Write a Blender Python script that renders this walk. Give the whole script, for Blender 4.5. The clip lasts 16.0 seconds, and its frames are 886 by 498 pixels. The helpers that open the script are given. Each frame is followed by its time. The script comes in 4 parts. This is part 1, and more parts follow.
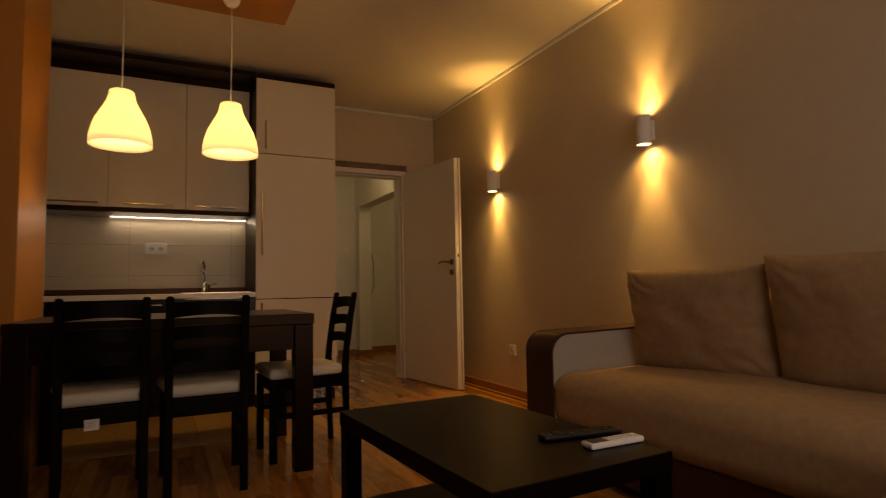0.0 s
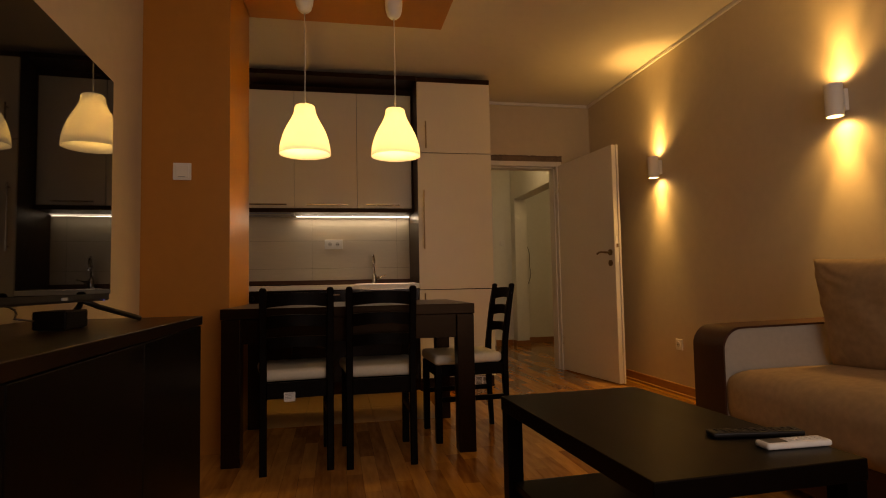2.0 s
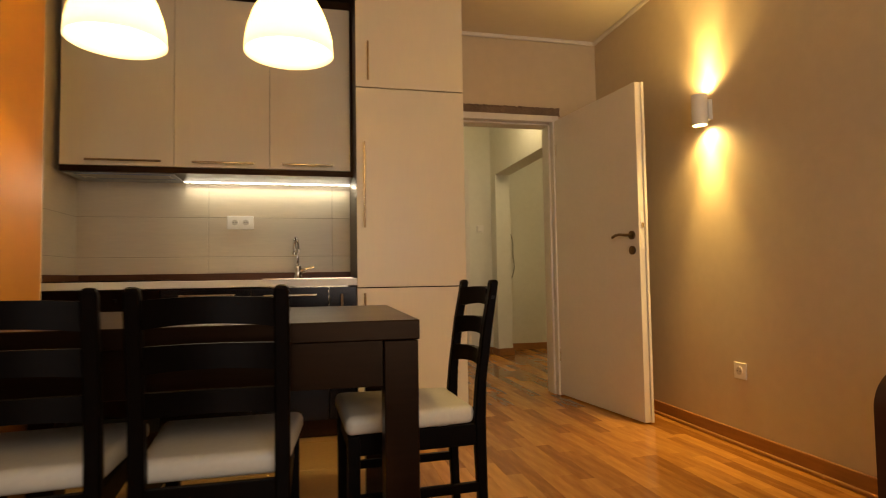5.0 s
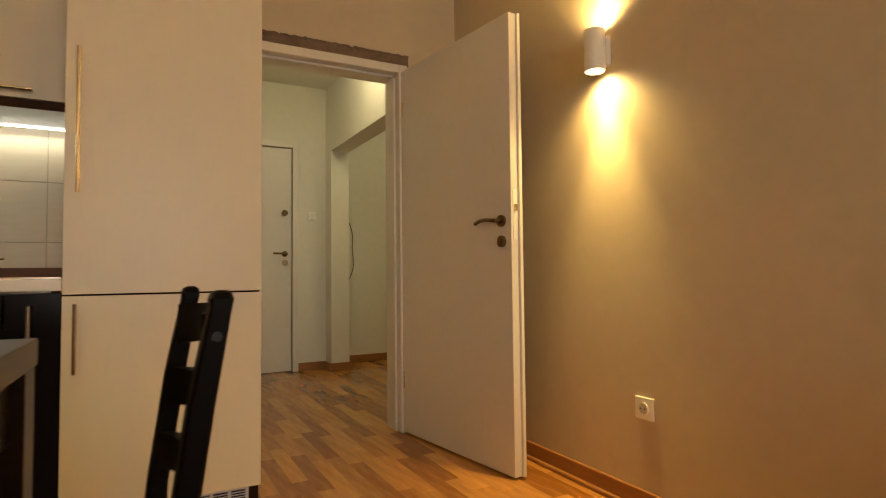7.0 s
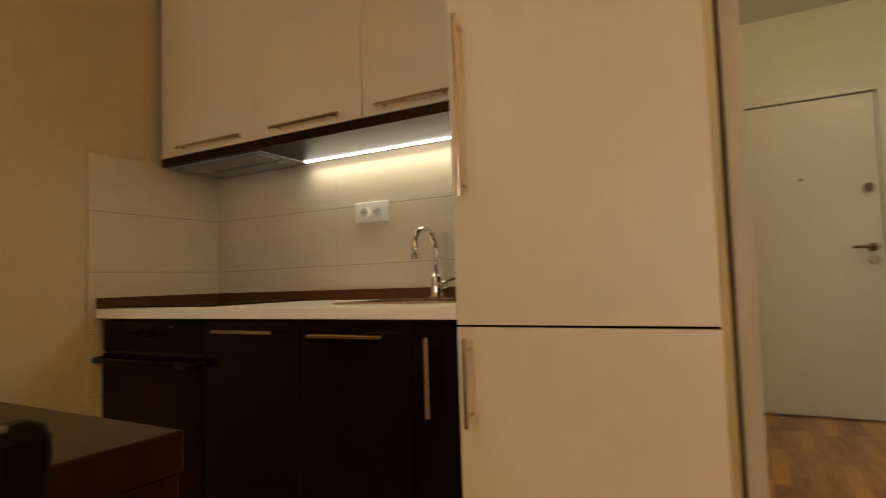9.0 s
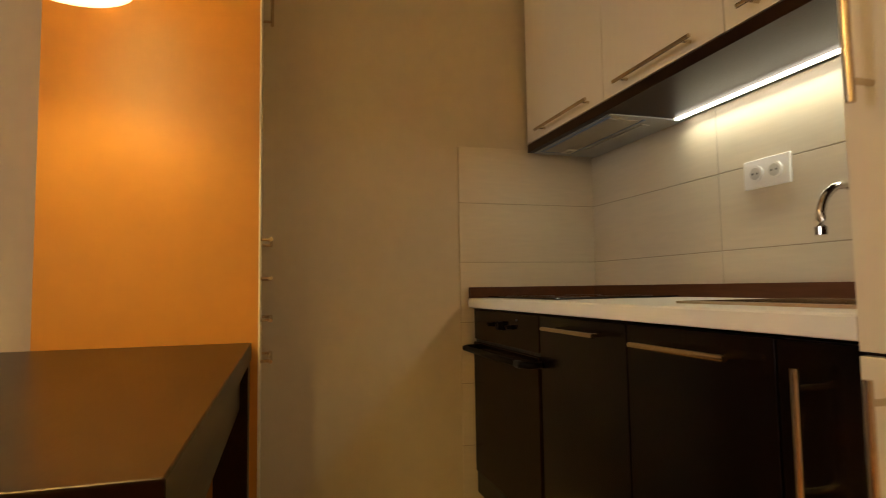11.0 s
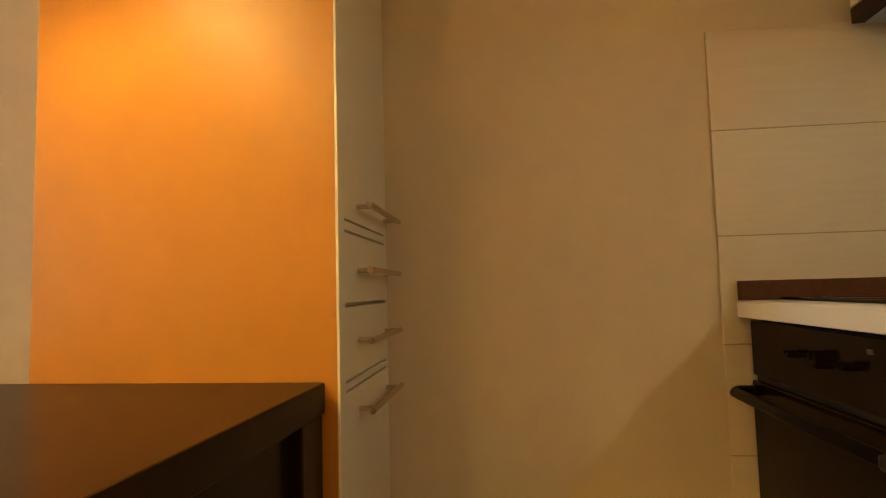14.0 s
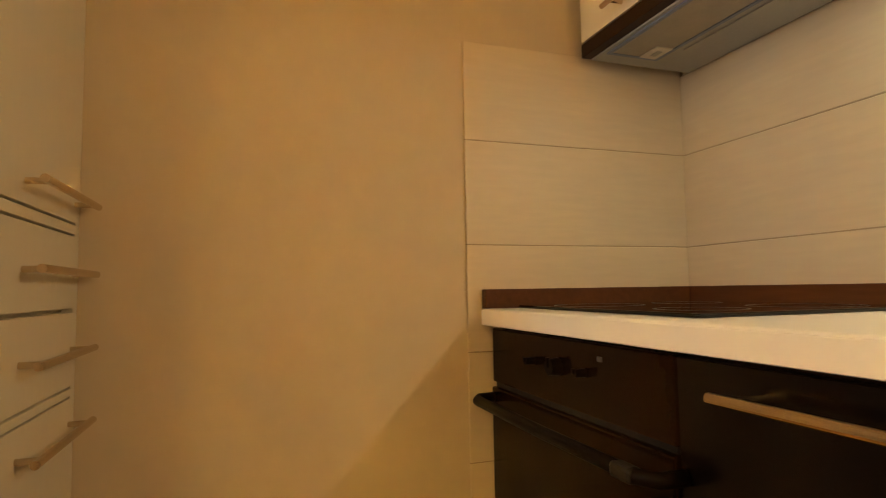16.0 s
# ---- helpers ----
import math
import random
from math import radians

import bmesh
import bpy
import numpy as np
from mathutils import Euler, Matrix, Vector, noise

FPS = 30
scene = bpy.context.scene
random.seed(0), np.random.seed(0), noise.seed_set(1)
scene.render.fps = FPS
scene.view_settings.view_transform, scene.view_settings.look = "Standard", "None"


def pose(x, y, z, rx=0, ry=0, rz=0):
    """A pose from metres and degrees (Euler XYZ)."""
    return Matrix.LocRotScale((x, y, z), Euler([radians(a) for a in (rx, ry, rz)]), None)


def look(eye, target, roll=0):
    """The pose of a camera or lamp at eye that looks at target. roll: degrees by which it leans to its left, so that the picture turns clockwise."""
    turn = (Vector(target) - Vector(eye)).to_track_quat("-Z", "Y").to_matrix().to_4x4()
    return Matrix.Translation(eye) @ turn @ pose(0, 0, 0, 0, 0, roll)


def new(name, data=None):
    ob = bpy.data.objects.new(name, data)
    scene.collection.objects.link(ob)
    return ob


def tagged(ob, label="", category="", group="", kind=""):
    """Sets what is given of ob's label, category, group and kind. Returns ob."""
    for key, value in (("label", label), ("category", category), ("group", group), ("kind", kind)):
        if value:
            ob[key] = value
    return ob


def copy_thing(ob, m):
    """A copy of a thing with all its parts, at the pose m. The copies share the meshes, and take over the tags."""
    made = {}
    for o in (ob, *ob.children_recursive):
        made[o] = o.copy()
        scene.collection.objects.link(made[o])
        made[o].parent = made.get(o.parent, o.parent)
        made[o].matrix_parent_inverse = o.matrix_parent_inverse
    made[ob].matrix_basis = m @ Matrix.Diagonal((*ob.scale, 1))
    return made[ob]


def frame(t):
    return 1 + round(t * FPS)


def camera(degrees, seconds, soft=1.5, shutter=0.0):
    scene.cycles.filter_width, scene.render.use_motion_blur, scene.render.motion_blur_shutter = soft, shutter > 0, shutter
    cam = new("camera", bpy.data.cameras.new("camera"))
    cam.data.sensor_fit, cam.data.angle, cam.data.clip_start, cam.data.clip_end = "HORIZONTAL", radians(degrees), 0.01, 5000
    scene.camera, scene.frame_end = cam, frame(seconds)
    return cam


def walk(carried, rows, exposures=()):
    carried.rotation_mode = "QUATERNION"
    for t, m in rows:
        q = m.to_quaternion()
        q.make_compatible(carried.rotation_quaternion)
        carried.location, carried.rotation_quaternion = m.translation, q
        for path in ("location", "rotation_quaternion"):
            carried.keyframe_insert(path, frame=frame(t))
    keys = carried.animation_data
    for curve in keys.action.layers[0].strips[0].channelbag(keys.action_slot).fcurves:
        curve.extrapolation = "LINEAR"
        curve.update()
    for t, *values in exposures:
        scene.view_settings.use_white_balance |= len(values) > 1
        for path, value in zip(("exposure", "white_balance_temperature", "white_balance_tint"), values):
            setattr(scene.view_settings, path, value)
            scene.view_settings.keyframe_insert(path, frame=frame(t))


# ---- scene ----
cam = camera(76.2, 16.0, 1.0, 0.4)
PATH = [
    (0, (0.081, -0.398, 0.873), (0.971, 1.387, 1.013), -1.1),
    (0.5, (0.018, -0.457, 0.87), (0.772, 1.391, 1.006), -1.1),
    (1, (-0.018, -0.492, 0.868), (0.56, 1.418, 1.001), -1.1),
    (1.5, (-0.024, -0.507, 0.873), (0.418, 1.439, 1.002), -1.1),
    (2, (0.053, -0.459, 0.87), (0.427, 1.502, 0.991), -1.1),
    (2.5, (0.171, -0.32, 0.883), (0.486, 1.652, 0.998), -1.2),
    (3, (0.247, -0.126, 0.872), (0.536, 1.85, 0.981), -1.1),
    (3.2, (0.267, -0.008, 0.879), (0.561, 1.968, 0.987), -1.1),
    (5.3, (0.541, 1.086, 0.874), (1.072, 3.012, 0.967), -0.8),
    (5.5, (0.578, 1.177, 0.875), (1.189, 3.08, 0.96), -0.7),
    (6, (0.719, 1.435, 0.882), (1.466, 3.289, 0.963), -0.6),
    (6.5, (0.822, 1.669, 0.872), (1.685, 3.471, 0.956), -0.6),
    (7, (0.962, 1.923, 0.882), (1.899, 3.688, 0.965), -0.6),
    (7.5, (1.12, 2.163, 0.889), (1.96, 3.976, 0.974), -0.8),
    (8, (1.319, 2.358, 0.918), (1.483, 4.349, 0.998), -1.2),
    (8.5, (1.377, 2.58, 0.896), (0.947, 4.53, 1.007), -1.6),
    (9, (1.414, 2.799, 0.936), (0.465, 4.556, 1.053), -1.9),
    (9.5, (1.401, 3.012, 0.917), (0.068, 4.496, 1.063), -1.9),
    (10, (1.413, 3.165, 0.919), (-0.224, 4.303, 1.072), -2.0),
    (10.2, (1.41, 3.212, 0.919), (-0.314, 4.213, 1.072), -1.7),
    (12.3, (0.964, 3.553, 0.912), (-1.024, 3.713, 1.058), -1.5),
    (12.5, (0.901, 3.587, 0.906), (-1.091, 3.679, 1.064), -1.7),
    (13, (0.763, 3.624, 0.919), (-1.227, 3.494, 1.073), -1.7),
    (13.5, (0.613, 3.614, 0.908), (-1.37, 3.402, 1.06), -1.5),
    (14, (0.466, 3.613, 0.914), (-1.517, 3.392, 1.06), -1.5),
    (14.5, (0.34, 3.642, 0.915), (-1.655, 3.605, 1.051), -1.2),
    (15, (0.296, 3.669, 0.917), (-1.688, 3.887, 1.054), -1.2),
    (15.5, (0.29, 3.655, 0.919), (-1.652, 4.113, 1.063), -1.1),
    (16, (0.321, 3.628, 0.919), (-1.567, 4.269, 1.062), -0.9),
]
EXPOSURES = [(0, -1.22, 9900, 31), (1.5, -1.18, 9900, 31), (2.5, -0.68, 9600, 30), (3.0, -0.50, 9400, 29), (5.5, 0.33, 7800, 15), (7.5, 0.34, 7200, 12), (8.0, 0.18, 7600, 13), (9.0, 0.20, 7500, 12), (9.5, 0.26, 7300, 12), (10.0, 0.31, 7000, 10), (12.5, 0.62, 8300, 14), (14.0, 0.76, 8500, 14), (15.5, 1.0, 9200, 17), (16.0, 1.2, 9000, 16)]
walk(cam, [(t, look(eye, target, roll)) for t, eye, target, roll in PATH], EXPOSURES)

# ---- world and lights ----
world = bpy.data.worlds.new("sky")
world.use_nodes = True
scene.world = world
sky = world.node_tree.nodes.new("ShaderNodeTexSky")
sky.sky_type, sky.sun_disc = 'NISHITA', False
sky.sun_elevation, sky.sun_rotation = radians(6), radians(140)
world.node_tree.links.new(sky.outputs[0], world.node_tree.nodes["Background"].inputs[0])
world.node_tree.nodes["Background"].inputs[1].default_value = 0.02

WARM, AMBER, COOL = (1.0, 0.80, 0.31), (1.0, 0.70, 0.24), (0.95, 1.0, 0.86)
DAY = (0.90, 0.94, 1.0)


def lamp(name, kind, at, watts, colour, **more):
    data = bpy.data.lights.new(name, kind)
    data.energy, data.color = watts, colour
    ob = new(name, data)
    ob.location = at
    for key, value in more.items():
        if key == "size":
            data.shape, data.size, data.size_y = 'RECTANGLE', value[0], value[1]
        elif key == "radius":
            data.shadow_soft_size = value
        elif key == "cone":
            data.spot_size, data.spot_blend = radians(value), 1.0
        elif key == "turn":
            ob.rotation_euler = [radians(a) for a in value]
    return ob


PENDANTS = [(-0.117, 2.90), (0.415, 2.90)]
SCONCES, SCX = [3.590, 1.93], 2.538
for px, py in PENDANTS:
    lamp("pendant_bulb_light", 'POINT', (px, py, 1.765), 10, WARM, radius=0.035)
for sy in SCONCES:
    for z, tilt in ((1.818, 180), (1.692, 0)):
        lamp("sconce_beam_light", 'SPOT', (SCX, sy, z), 62, AMBER, cone=56, radius=0.02, turn=(tilt, 0, 0))
        lamp("sconce_spill_light", 'SPOT', (SCX, sy, z), 20, AMBER, cone=150, radius=0.02, turn=(tilt, 0, 0))
lamp("under_cabinet_led_light", 'AREA', (0.218, 4.692, 1.474), 1.35, COOL, size=(0.98, 0.012), turn=(-16, 0, 0))
lamp("window_daylight", 'AREA', (1.10, -1.43, 1.4), 32, DAY, size=(1.9, 1.7), turn=(90, 0, 0))
lamp("hall_ceiling_light", 'POINT', (2.10, 5.70, 2.47), 7, (1.0, 0.90, 0.56), radius=0.1)
# added fill light, brightens the niche wall beyond the hall opening
lamp("side_room_fill_light", 'POINT', (3.15, 5.85, 2.47), 6, (1.0, 0.90, 0.56), radius=0.1)

# ---- materials ----


def material(name, colour, rough=0.5, metal=0.0, vary=0.08, scale=6.0, bump=0.0, bump_scale=120.0,
             stretch=(1, 1, 1), per_object=0.0, island=False, glow=0.0, coat=0.0, translucent=0.0, dark=None, shine=0.5, sheen_tint=None):
    """A surface with variation at two scales, fine relief and an uneven gloss."""
    m = bpy.data.materials.new(name)
    m.use_nodes = True
    n, l = m.node_tree.nodes, m.node_tree.links
    bsdf = n["Principled BSDF"]
    bsdf.inputs["Metallic"].default_value = metal
    bsdf.inputs["Specular IOR Level"].default_value = shine
    if sheen_tint:
        bsdf.inputs["Specular Tint"].default_value = (*sheen_tint, 1)
    bsdf.inputs["Coat Weight"].default_value = coat
    bsdf.inputs["Coat Roughness"].default_value = 0.12
    co = n.new("ShaderNodeTexCoord")
    mapping = n.new("ShaderNodeMapping")
    mapping.inputs["Scale"].default_value = stretch
    l.new(co.outputs["Object"], mapping.inputs["Vector"])
    big, small = n.new("ShaderNodeTexNoise"), n.new("ShaderNodeTexNoise")
    big.inputs["Scale"].default_value, small.inputs["Scale"].default_value = scale * 0.35, scale * 7
    big.inputs["Detail"].default_value, small.inputs["Detail"].default_value = 3, 5
    add = n.new("ShaderNodeMath")
    add.operation = 'ADD'
    for t in (big, small):
        l.new(mapping.outputs[0], t.inputs["Vector"])
    l.new(big.outputs["Fac"], add.inputs[0])
    l.new(small.outputs["Fac"], add.inputs[1])
    fac = add.outputs[0]
    if per_object:
        src = n.new("ShaderNodeNewGeometry" if island else "ShaderNodeObjectInfo")
        mul = n.new("ShaderNodeMath")
        mul.operation = 'MULTIPLY_ADD'
        l.new(src.outputs["Random Per Island" if island else "Random"], mul.inputs[0])
        mul.inputs[1].default_value, mul.inputs[2].default_value = per_object, -per_object / 2
        plus = n.new("ShaderNodeMath")
        plus.operation = 'ADD'
        l.new(fac, plus.inputs[0])
        l.new(mul.outputs[0], plus.inputs[1])
        fac = plus.outputs[0]
    ramp = n.new("ShaderNodeMapRange")
    ramp.inputs["From Min"].default_value, ramp.inputs["From Max"].default_value = 0.6, 1.4
    l.new(fac, ramp.inputs["Value"])
    mix = n.new("ShaderNodeMix")
    mix.data_type = 'RGBA'
    low = dark or tuple(c * (1 - vary) for c in colour)
    high = tuple(min(1, c * (1 + vary)) for c in colour)
    mix.inputs["A"].default_value, mix.inputs["B"].default_value = (*low, 1), (*high, 1)
    l.new(ramp.outputs[0], mix.inputs["Factor"])
    l.new(mix.outputs["Result"], bsdf.inputs["Base Color"])
    gloss = n.new("ShaderNodeMapRange")
    gloss.inputs["To Min"].default_value, gloss.inputs["To Max"].default_value = rough * 0.85, min(1, rough * 1.15)
    l.new(big.outputs["Fac"], gloss.inputs["Value"])
    l.new(gloss.outputs[0], bsdf.inputs["Roughness"])
    if bump:
        grain = n.new("ShaderNodeTexNoise")
        grain.inputs["Scale"].default_value, grain.inputs["Detail"].default_value = bump_scale, 4
        l.new(mapping.outputs[0], grain.inputs["Vector"])
        b = n.new("ShaderNodeBump")
        b.inputs["Strength"].default_value, b.inputs["Distance"].default_value = bump, 0.002
        l.new(grain.outputs["Fac"], b.inputs["Height"])
        l.new(b.outputs[0], bsdf.inputs["Normal"])
    if glow:
        bsdf.inputs["Emission Color"].default_value = (*colour, 1)
        bsdf.inputs["Emission Strength"].default_value = glow
    if translucent:
        tr, ms = n.new("ShaderNodeBsdfTranslucent"), n.new("ShaderNodeMixShader")
        tr.inputs[0].default_value = (*colour, 1)
        ms.inputs[0].default_value = translucent
        l.new(bsdf.outputs[0], ms.inputs[1])
        l.new(tr.outputs[0], ms.inputs[2])
        l.new(ms.outputs[0], n["Material Output"].inputs[0])
    return m


M_WALL = material("beige_wall_paint", (0.60, 0.505, 0.375), 0.62, vary=0.05, scale=2.2, bump=0.10, bump_scale=260)
M_CEIL = material("ceiling_paint", (0.74, 0.68, 0.56), 0.75, vary=0.03, scale=2, bump=0.08, bump_scale=240)
M_WHITE_WALL = material("white_hall_paint", (0.78, 0.77, 0.70), 0.7, vary=0.04, scale=2.5, bump=0.1, bump_scale=250)
M_ORANGE = material("orange_wall_paint", (0.51, 0.208, 0.041), 0.36, shine=0.5, vary=0.06, scale=2.2, bump=0.12, bump_scale=280)
M_WHITE = material("white_lacquer", (0.76, 0.73, 0.68), 0.38, vary=0.03, scale=4, bump=0.03, bump_scale=90)
M_PLASTIC = material("white_plastic", (0.86, 0.84, 0.80), 0.35, vary=0.03, scale=20)
M_GREYPLASTIC = material("grey_plastic", (0.33, 0.34, 0.35), 0.4, vary=0.05, scale=20)
# white_plastic with the shade of socket recesses and hood underside put into its colour
M_RECESS = material("shaded_white_plastic", (0.58, 0.56, 0.52), 0.45, vary=0.04, scale=20)
M_CREAM = material("cream_laminate", (0.77, 0.69, 0.54), 0.36, vary=0.02, scale=9, stretch=(1, 1, 0.12), bump=0.05, bump_scale=160)
M_WENGE = material("wenge_laminate", (0.022, 0.010, 0.006), 0.36, shine=0.18, vary=0.35, scale=14, stretch=(1, 1, 0.08), bump=0.08, bump_scale=150, sheen_tint=(1.0, 0.55, 0.30))
M_TABLE = material("dark_brown_veneer", (0.0125, 0.0050, 0.0026), 0.30, shine=0.20, vary=0.35, scale=12, stretch=(0.1, 1, 1), bump=0.06, bump_scale=150, sheen_tint=(1.0, 0.64, 0.40))
M_SIDEBOARD = material("black_brown_laminate", (0.0035, 0.0018, 0.0012), 0.36, shine=0.08, vary=0.3, scale=12, stretch=(1, 0.1, 1), bump=0.05)
M_GLOSS = material("dark_gloss_front", (0.0045, 0.0024, 0.0020), 0.22, vary=0.25, scale=10, shine=0.22, sheen_tint=(1.0, 0.92, 0.90))
M_CHAIR = material("black_brown_stain", (0.0045, 0.0026, 0.0018), 0.42, shine=0.06, vary=0.3, scale=16, stretch=(1, 1, 0.15), bump=0.06)
M_LEATHER = material("cream_upholstery", (0.76, 0.70, 0.57), 0.48, vary=0.06, scale=10, bump=0.12, bump_scale=300)
M_COUNTER = material("cream_worktop", (0.87, 0.85, 0.79), 0.30, vary=0.015, scale=22, bump=0.02)
M_STEEL = material("brushed_steel", (0.64, 0.53, 0.40), 0.20, metal=1.0, vary=0.08, scale=30, stretch=(1, 8, 8))
M_CHROME = material("chrome", (0.75, 0.73, 0.70), 0.09, metal=1.0, vary=0.03)
M_BRONZE = material("antique_bronze", (0.22, 0.15, 0.09), 0.3, metal=1.0, vary=0.2, scale=30)
M_BLACKGLASS = material("black_glass", (0.0025, 0.0022, 0.0022), 0.018, vary=0.1, shine=0.36)
M_BLACK = material("black_plastic", (0.008, 0.007, 0.007), 0.38, shine=0.3, vary=0.15, scale=20)
M_TILE = material("beige_wall_tile", (0.64, 0.55, 0.42), 0.42, vary=0.06, scale=12, stretch=(0.12, 0.12, 1), per_object=0.25, bump=0.05, bump_scale=60)
M_GROUT = material("grey_grout", (0.40, 0.33, 0.235), 0.9, vary=0.1, scale=30)
M_FLOORTILE = material("brown_floor_tile", (0.40, 0.25, 0.12), 0.3, vary=0.12, scale=7, per_object=0.2, bump=0.04)
M_OAK = material("varnished_oak", (0.56, 0.265, 0.070), 0.16, vary=0.16, scale=5, stretch=(1, 0.14, 1), per_object=0.7, bump=0.05, bump_scale=110, dark=(0.29, 0.112, 0.026))
M_OAK_REST = material("varnished_oak_rest", (0.56, 0.265, 0.070), 0.16, vary=0.16, scale=5, stretch=(1, 0.14, 1), per_object=0.7, island=True, bump=0.05, bump_scale=110, dark=(0.29, 0.112, 0.026))
M_SUBFLOOR = material("dark_joint", (0.10, 0.05, 0.02), 0.8)
M_SKIRT = material("oak_skirting", (0.36, 0.16, 0.055), 0.38, vary=0.2, scale=9, stretch=(1, 0.12, 1), bump=0.05)
M_PLASTER = material("rough_broken_plaster", (0.20, 0.14, 0.10), 0.95, vary=0.35, scale=22, bump=0.9, bump_scale=70)
M_MICRO = material("taupe_microfibre", (0.41, 0.272, 0.155), 0.85, vary=0.20, scale=5, bump=0.25, bump_scale=420)
M_SOFALIGHT = material("light_grey_microfibre", (0.46, 0.41, 0.34), 0.85, vary=0.08, scale=6, bump=0.25, bump_scale=420)
M_SOFADARK = material("brown_leatherette", (0.062, 0.021, 0.010), 0.5, shine=0.35, vary=0.15, scale=10, bump=0.15, bump_scale=200)
M_SHADE = material("white_glass_shade", (1.0, 0.92, 0.72), 0.35, vary=0.01, glow=1.1, translucent=0.5)
M_LED = material("led_strip", (1.0, 1.0, 0.9), 0.4, vary=0.0, glow=5.0)
M_STANDBY = material("blue_standby_light", (0.12, 0.18, 1.0), 0.4, vary=0.0, glow=1.5)
M_BULB = material("lamp_lens", (1.0, 0.80, 0.45), 0.4, vary=0.0, glow=22.0)
M_FILTER = material("hood_filter_mesh", (0.40, 0.38, 0.35), 0.45, metal=0.8, vary=0.15, scale=60, bump=0.3, bump_scale=300)
M_FILM = material("blue_protective_film", (0.16, 0.22, 0.36), 0.35, vary=0.1)
M_PAPER = material("white_paper_label", (0.80, 0.79, 0.76), 0.6, vary=0.04, scale=20)
M_CABLE = material("dark_cable", (0.10, 0.08, 0.06), 0.5)
M_RUBBER = material("grey_buttons", (0.42, 0.43, 0.45), 0.6)
M_DARKGREY = material("dark_grey_plastic", (0.07, 0.065, 0.06), 0.35, vary=0.1)
M_UPSTAND = material("brown_upstand", (0.095, 0.034, 0.014), 0.40, vary=0.25, scale=14, stretch=(0.1, 1, 1), shine=0.2)
M_OVEN = material("dark_oven_glass", (0.009, 0.0036, 0.002), 0.14, vary=0.1, shine=0.10, sheen_tint=(1.0, 0.55, 0.30))
M_ZONE = material("dark_grey_print", (0.03, 0.03, 0.03), 0.3, vary=0.1)
M_GLASS = bpy.data.materials.new("window_glass")
M_GLASS.use_nodes = True
M_GLASS.node_tree.nodes["Principled BSDF"].inputs["Transmission Weight"].default_value = 1.0
M_GLASS.node_tree.nodes["Principled BSDF"].inputs["Roughness"].default_value = 0.0

# ---- building helpers ----
BASE = {}


def root_of(ob):
    while ob.parent:
        ob = ob.parent
    return ob


def thing(name, at, label, category, group=""):
    e = new(name)
    e.empty_display_size = 0.1
    e.location = at
    BASE[e.name] = Vector(at)
    return tagged(e, label, category, group)


def mesh_of(name, bm, mat, smooth=False):
    me = bpy.data.meshes.new(name)
    bmesh.ops.recalc_face_normals(bm, faces=bm.faces)
    bm.to_mesh(me)
    bm.free()
    me.materials.append(mat)
    if smooth:
        for p in me.polygons:
            p.use_smooth = True
    return me


def part(name, bm, mat, parent, label="", smooth=False):
    """One mesh object under a thing or a part; the mesh is given in the thing's world place."""
    bmesh.ops.translate(bm, verts=bm.verts, vec=-BASE[root_of(parent).name])
    ob = new(name, mesh_of(name, bm, mat, smooth))
    ob.parent = parent
    if label:
        ob["label"] = label
    return ob


def structure(name, bm, mat, label, category="", smooth=False):
    ob = new(name, mesh_of(name, bm, mat, smooth))
    BASE[ob.name] = Vector((0, 0, 0))
    return tagged(ob, label, category or name.split("_")[0], kind="structure")


def single(name, bm, mat, label, category, group="", smooth=False):
    ob = new(name, mesh_of(name, bm, mat, smooth))
    BASE[ob.name] = Vector((0, 0, 0))
    return tagged(ob, label, category, group)


def box(bm, x0, x1, y0, y1, z0, z1, bevel=0.0, segs=2):
    m = Matrix.LocRotScale(((x0 + x1) / 2, (y0 + y1) / 2, (z0 + z1) / 2), None, (abs(x1 - x0), abs(y1 - y0), abs(z1 - z0)))
    made = bmesh.ops.create_cube(bm, size=1.0, matrix=m)["verts"]
    if bevel:
        edges = {e for v in made for e in v.link_edges}
        bmesh.ops.bevel(bm, geom=list(edges), offset=bevel, segments=segs, affect='EDGES', profile=0.5)
    return bm


def slab(x0, x1, y0, y1, z0, z1, bevel=0.0, segs=2):
    return box(bmesh.new(), x0, x1, y0, y1, z0, z1, bevel, segs)


def rod(bm, a, b, r, segs=14, r2=None):
    a, b = Vector(a), Vector(b)
    m = Matrix.Translation((a + b) / 2) @ (b - a).to_track_quat("Z", "Y").to_matrix().to_4x4()
    bmesh.ops.create_cone(bm, cap_ends=True, segments=segs, radius1=r, radius2=r if r2 is None else r2, depth=(b - a).length, matrix=m)
    return bm


def lathe(bm, profile, cx, cy, segs=40):
    """A turned shape: profile of (radius, z) round the upright axis at cx, cy."""
    rings = []
    for r, z in profile:
        rings.append([bm.verts.new((cx + r * math.cos(2 * math.pi * i / segs), cy + r * math.sin(2 * math.pi * i / segs), z)) for i in range(segs)])
    for a, b in zip(rings, rings[1:]):
        for i in range(segs):
            bm.faces.new((a[i], a[(i + 1) % segs], b[(i + 1) % segs], b[i]))
    return bm


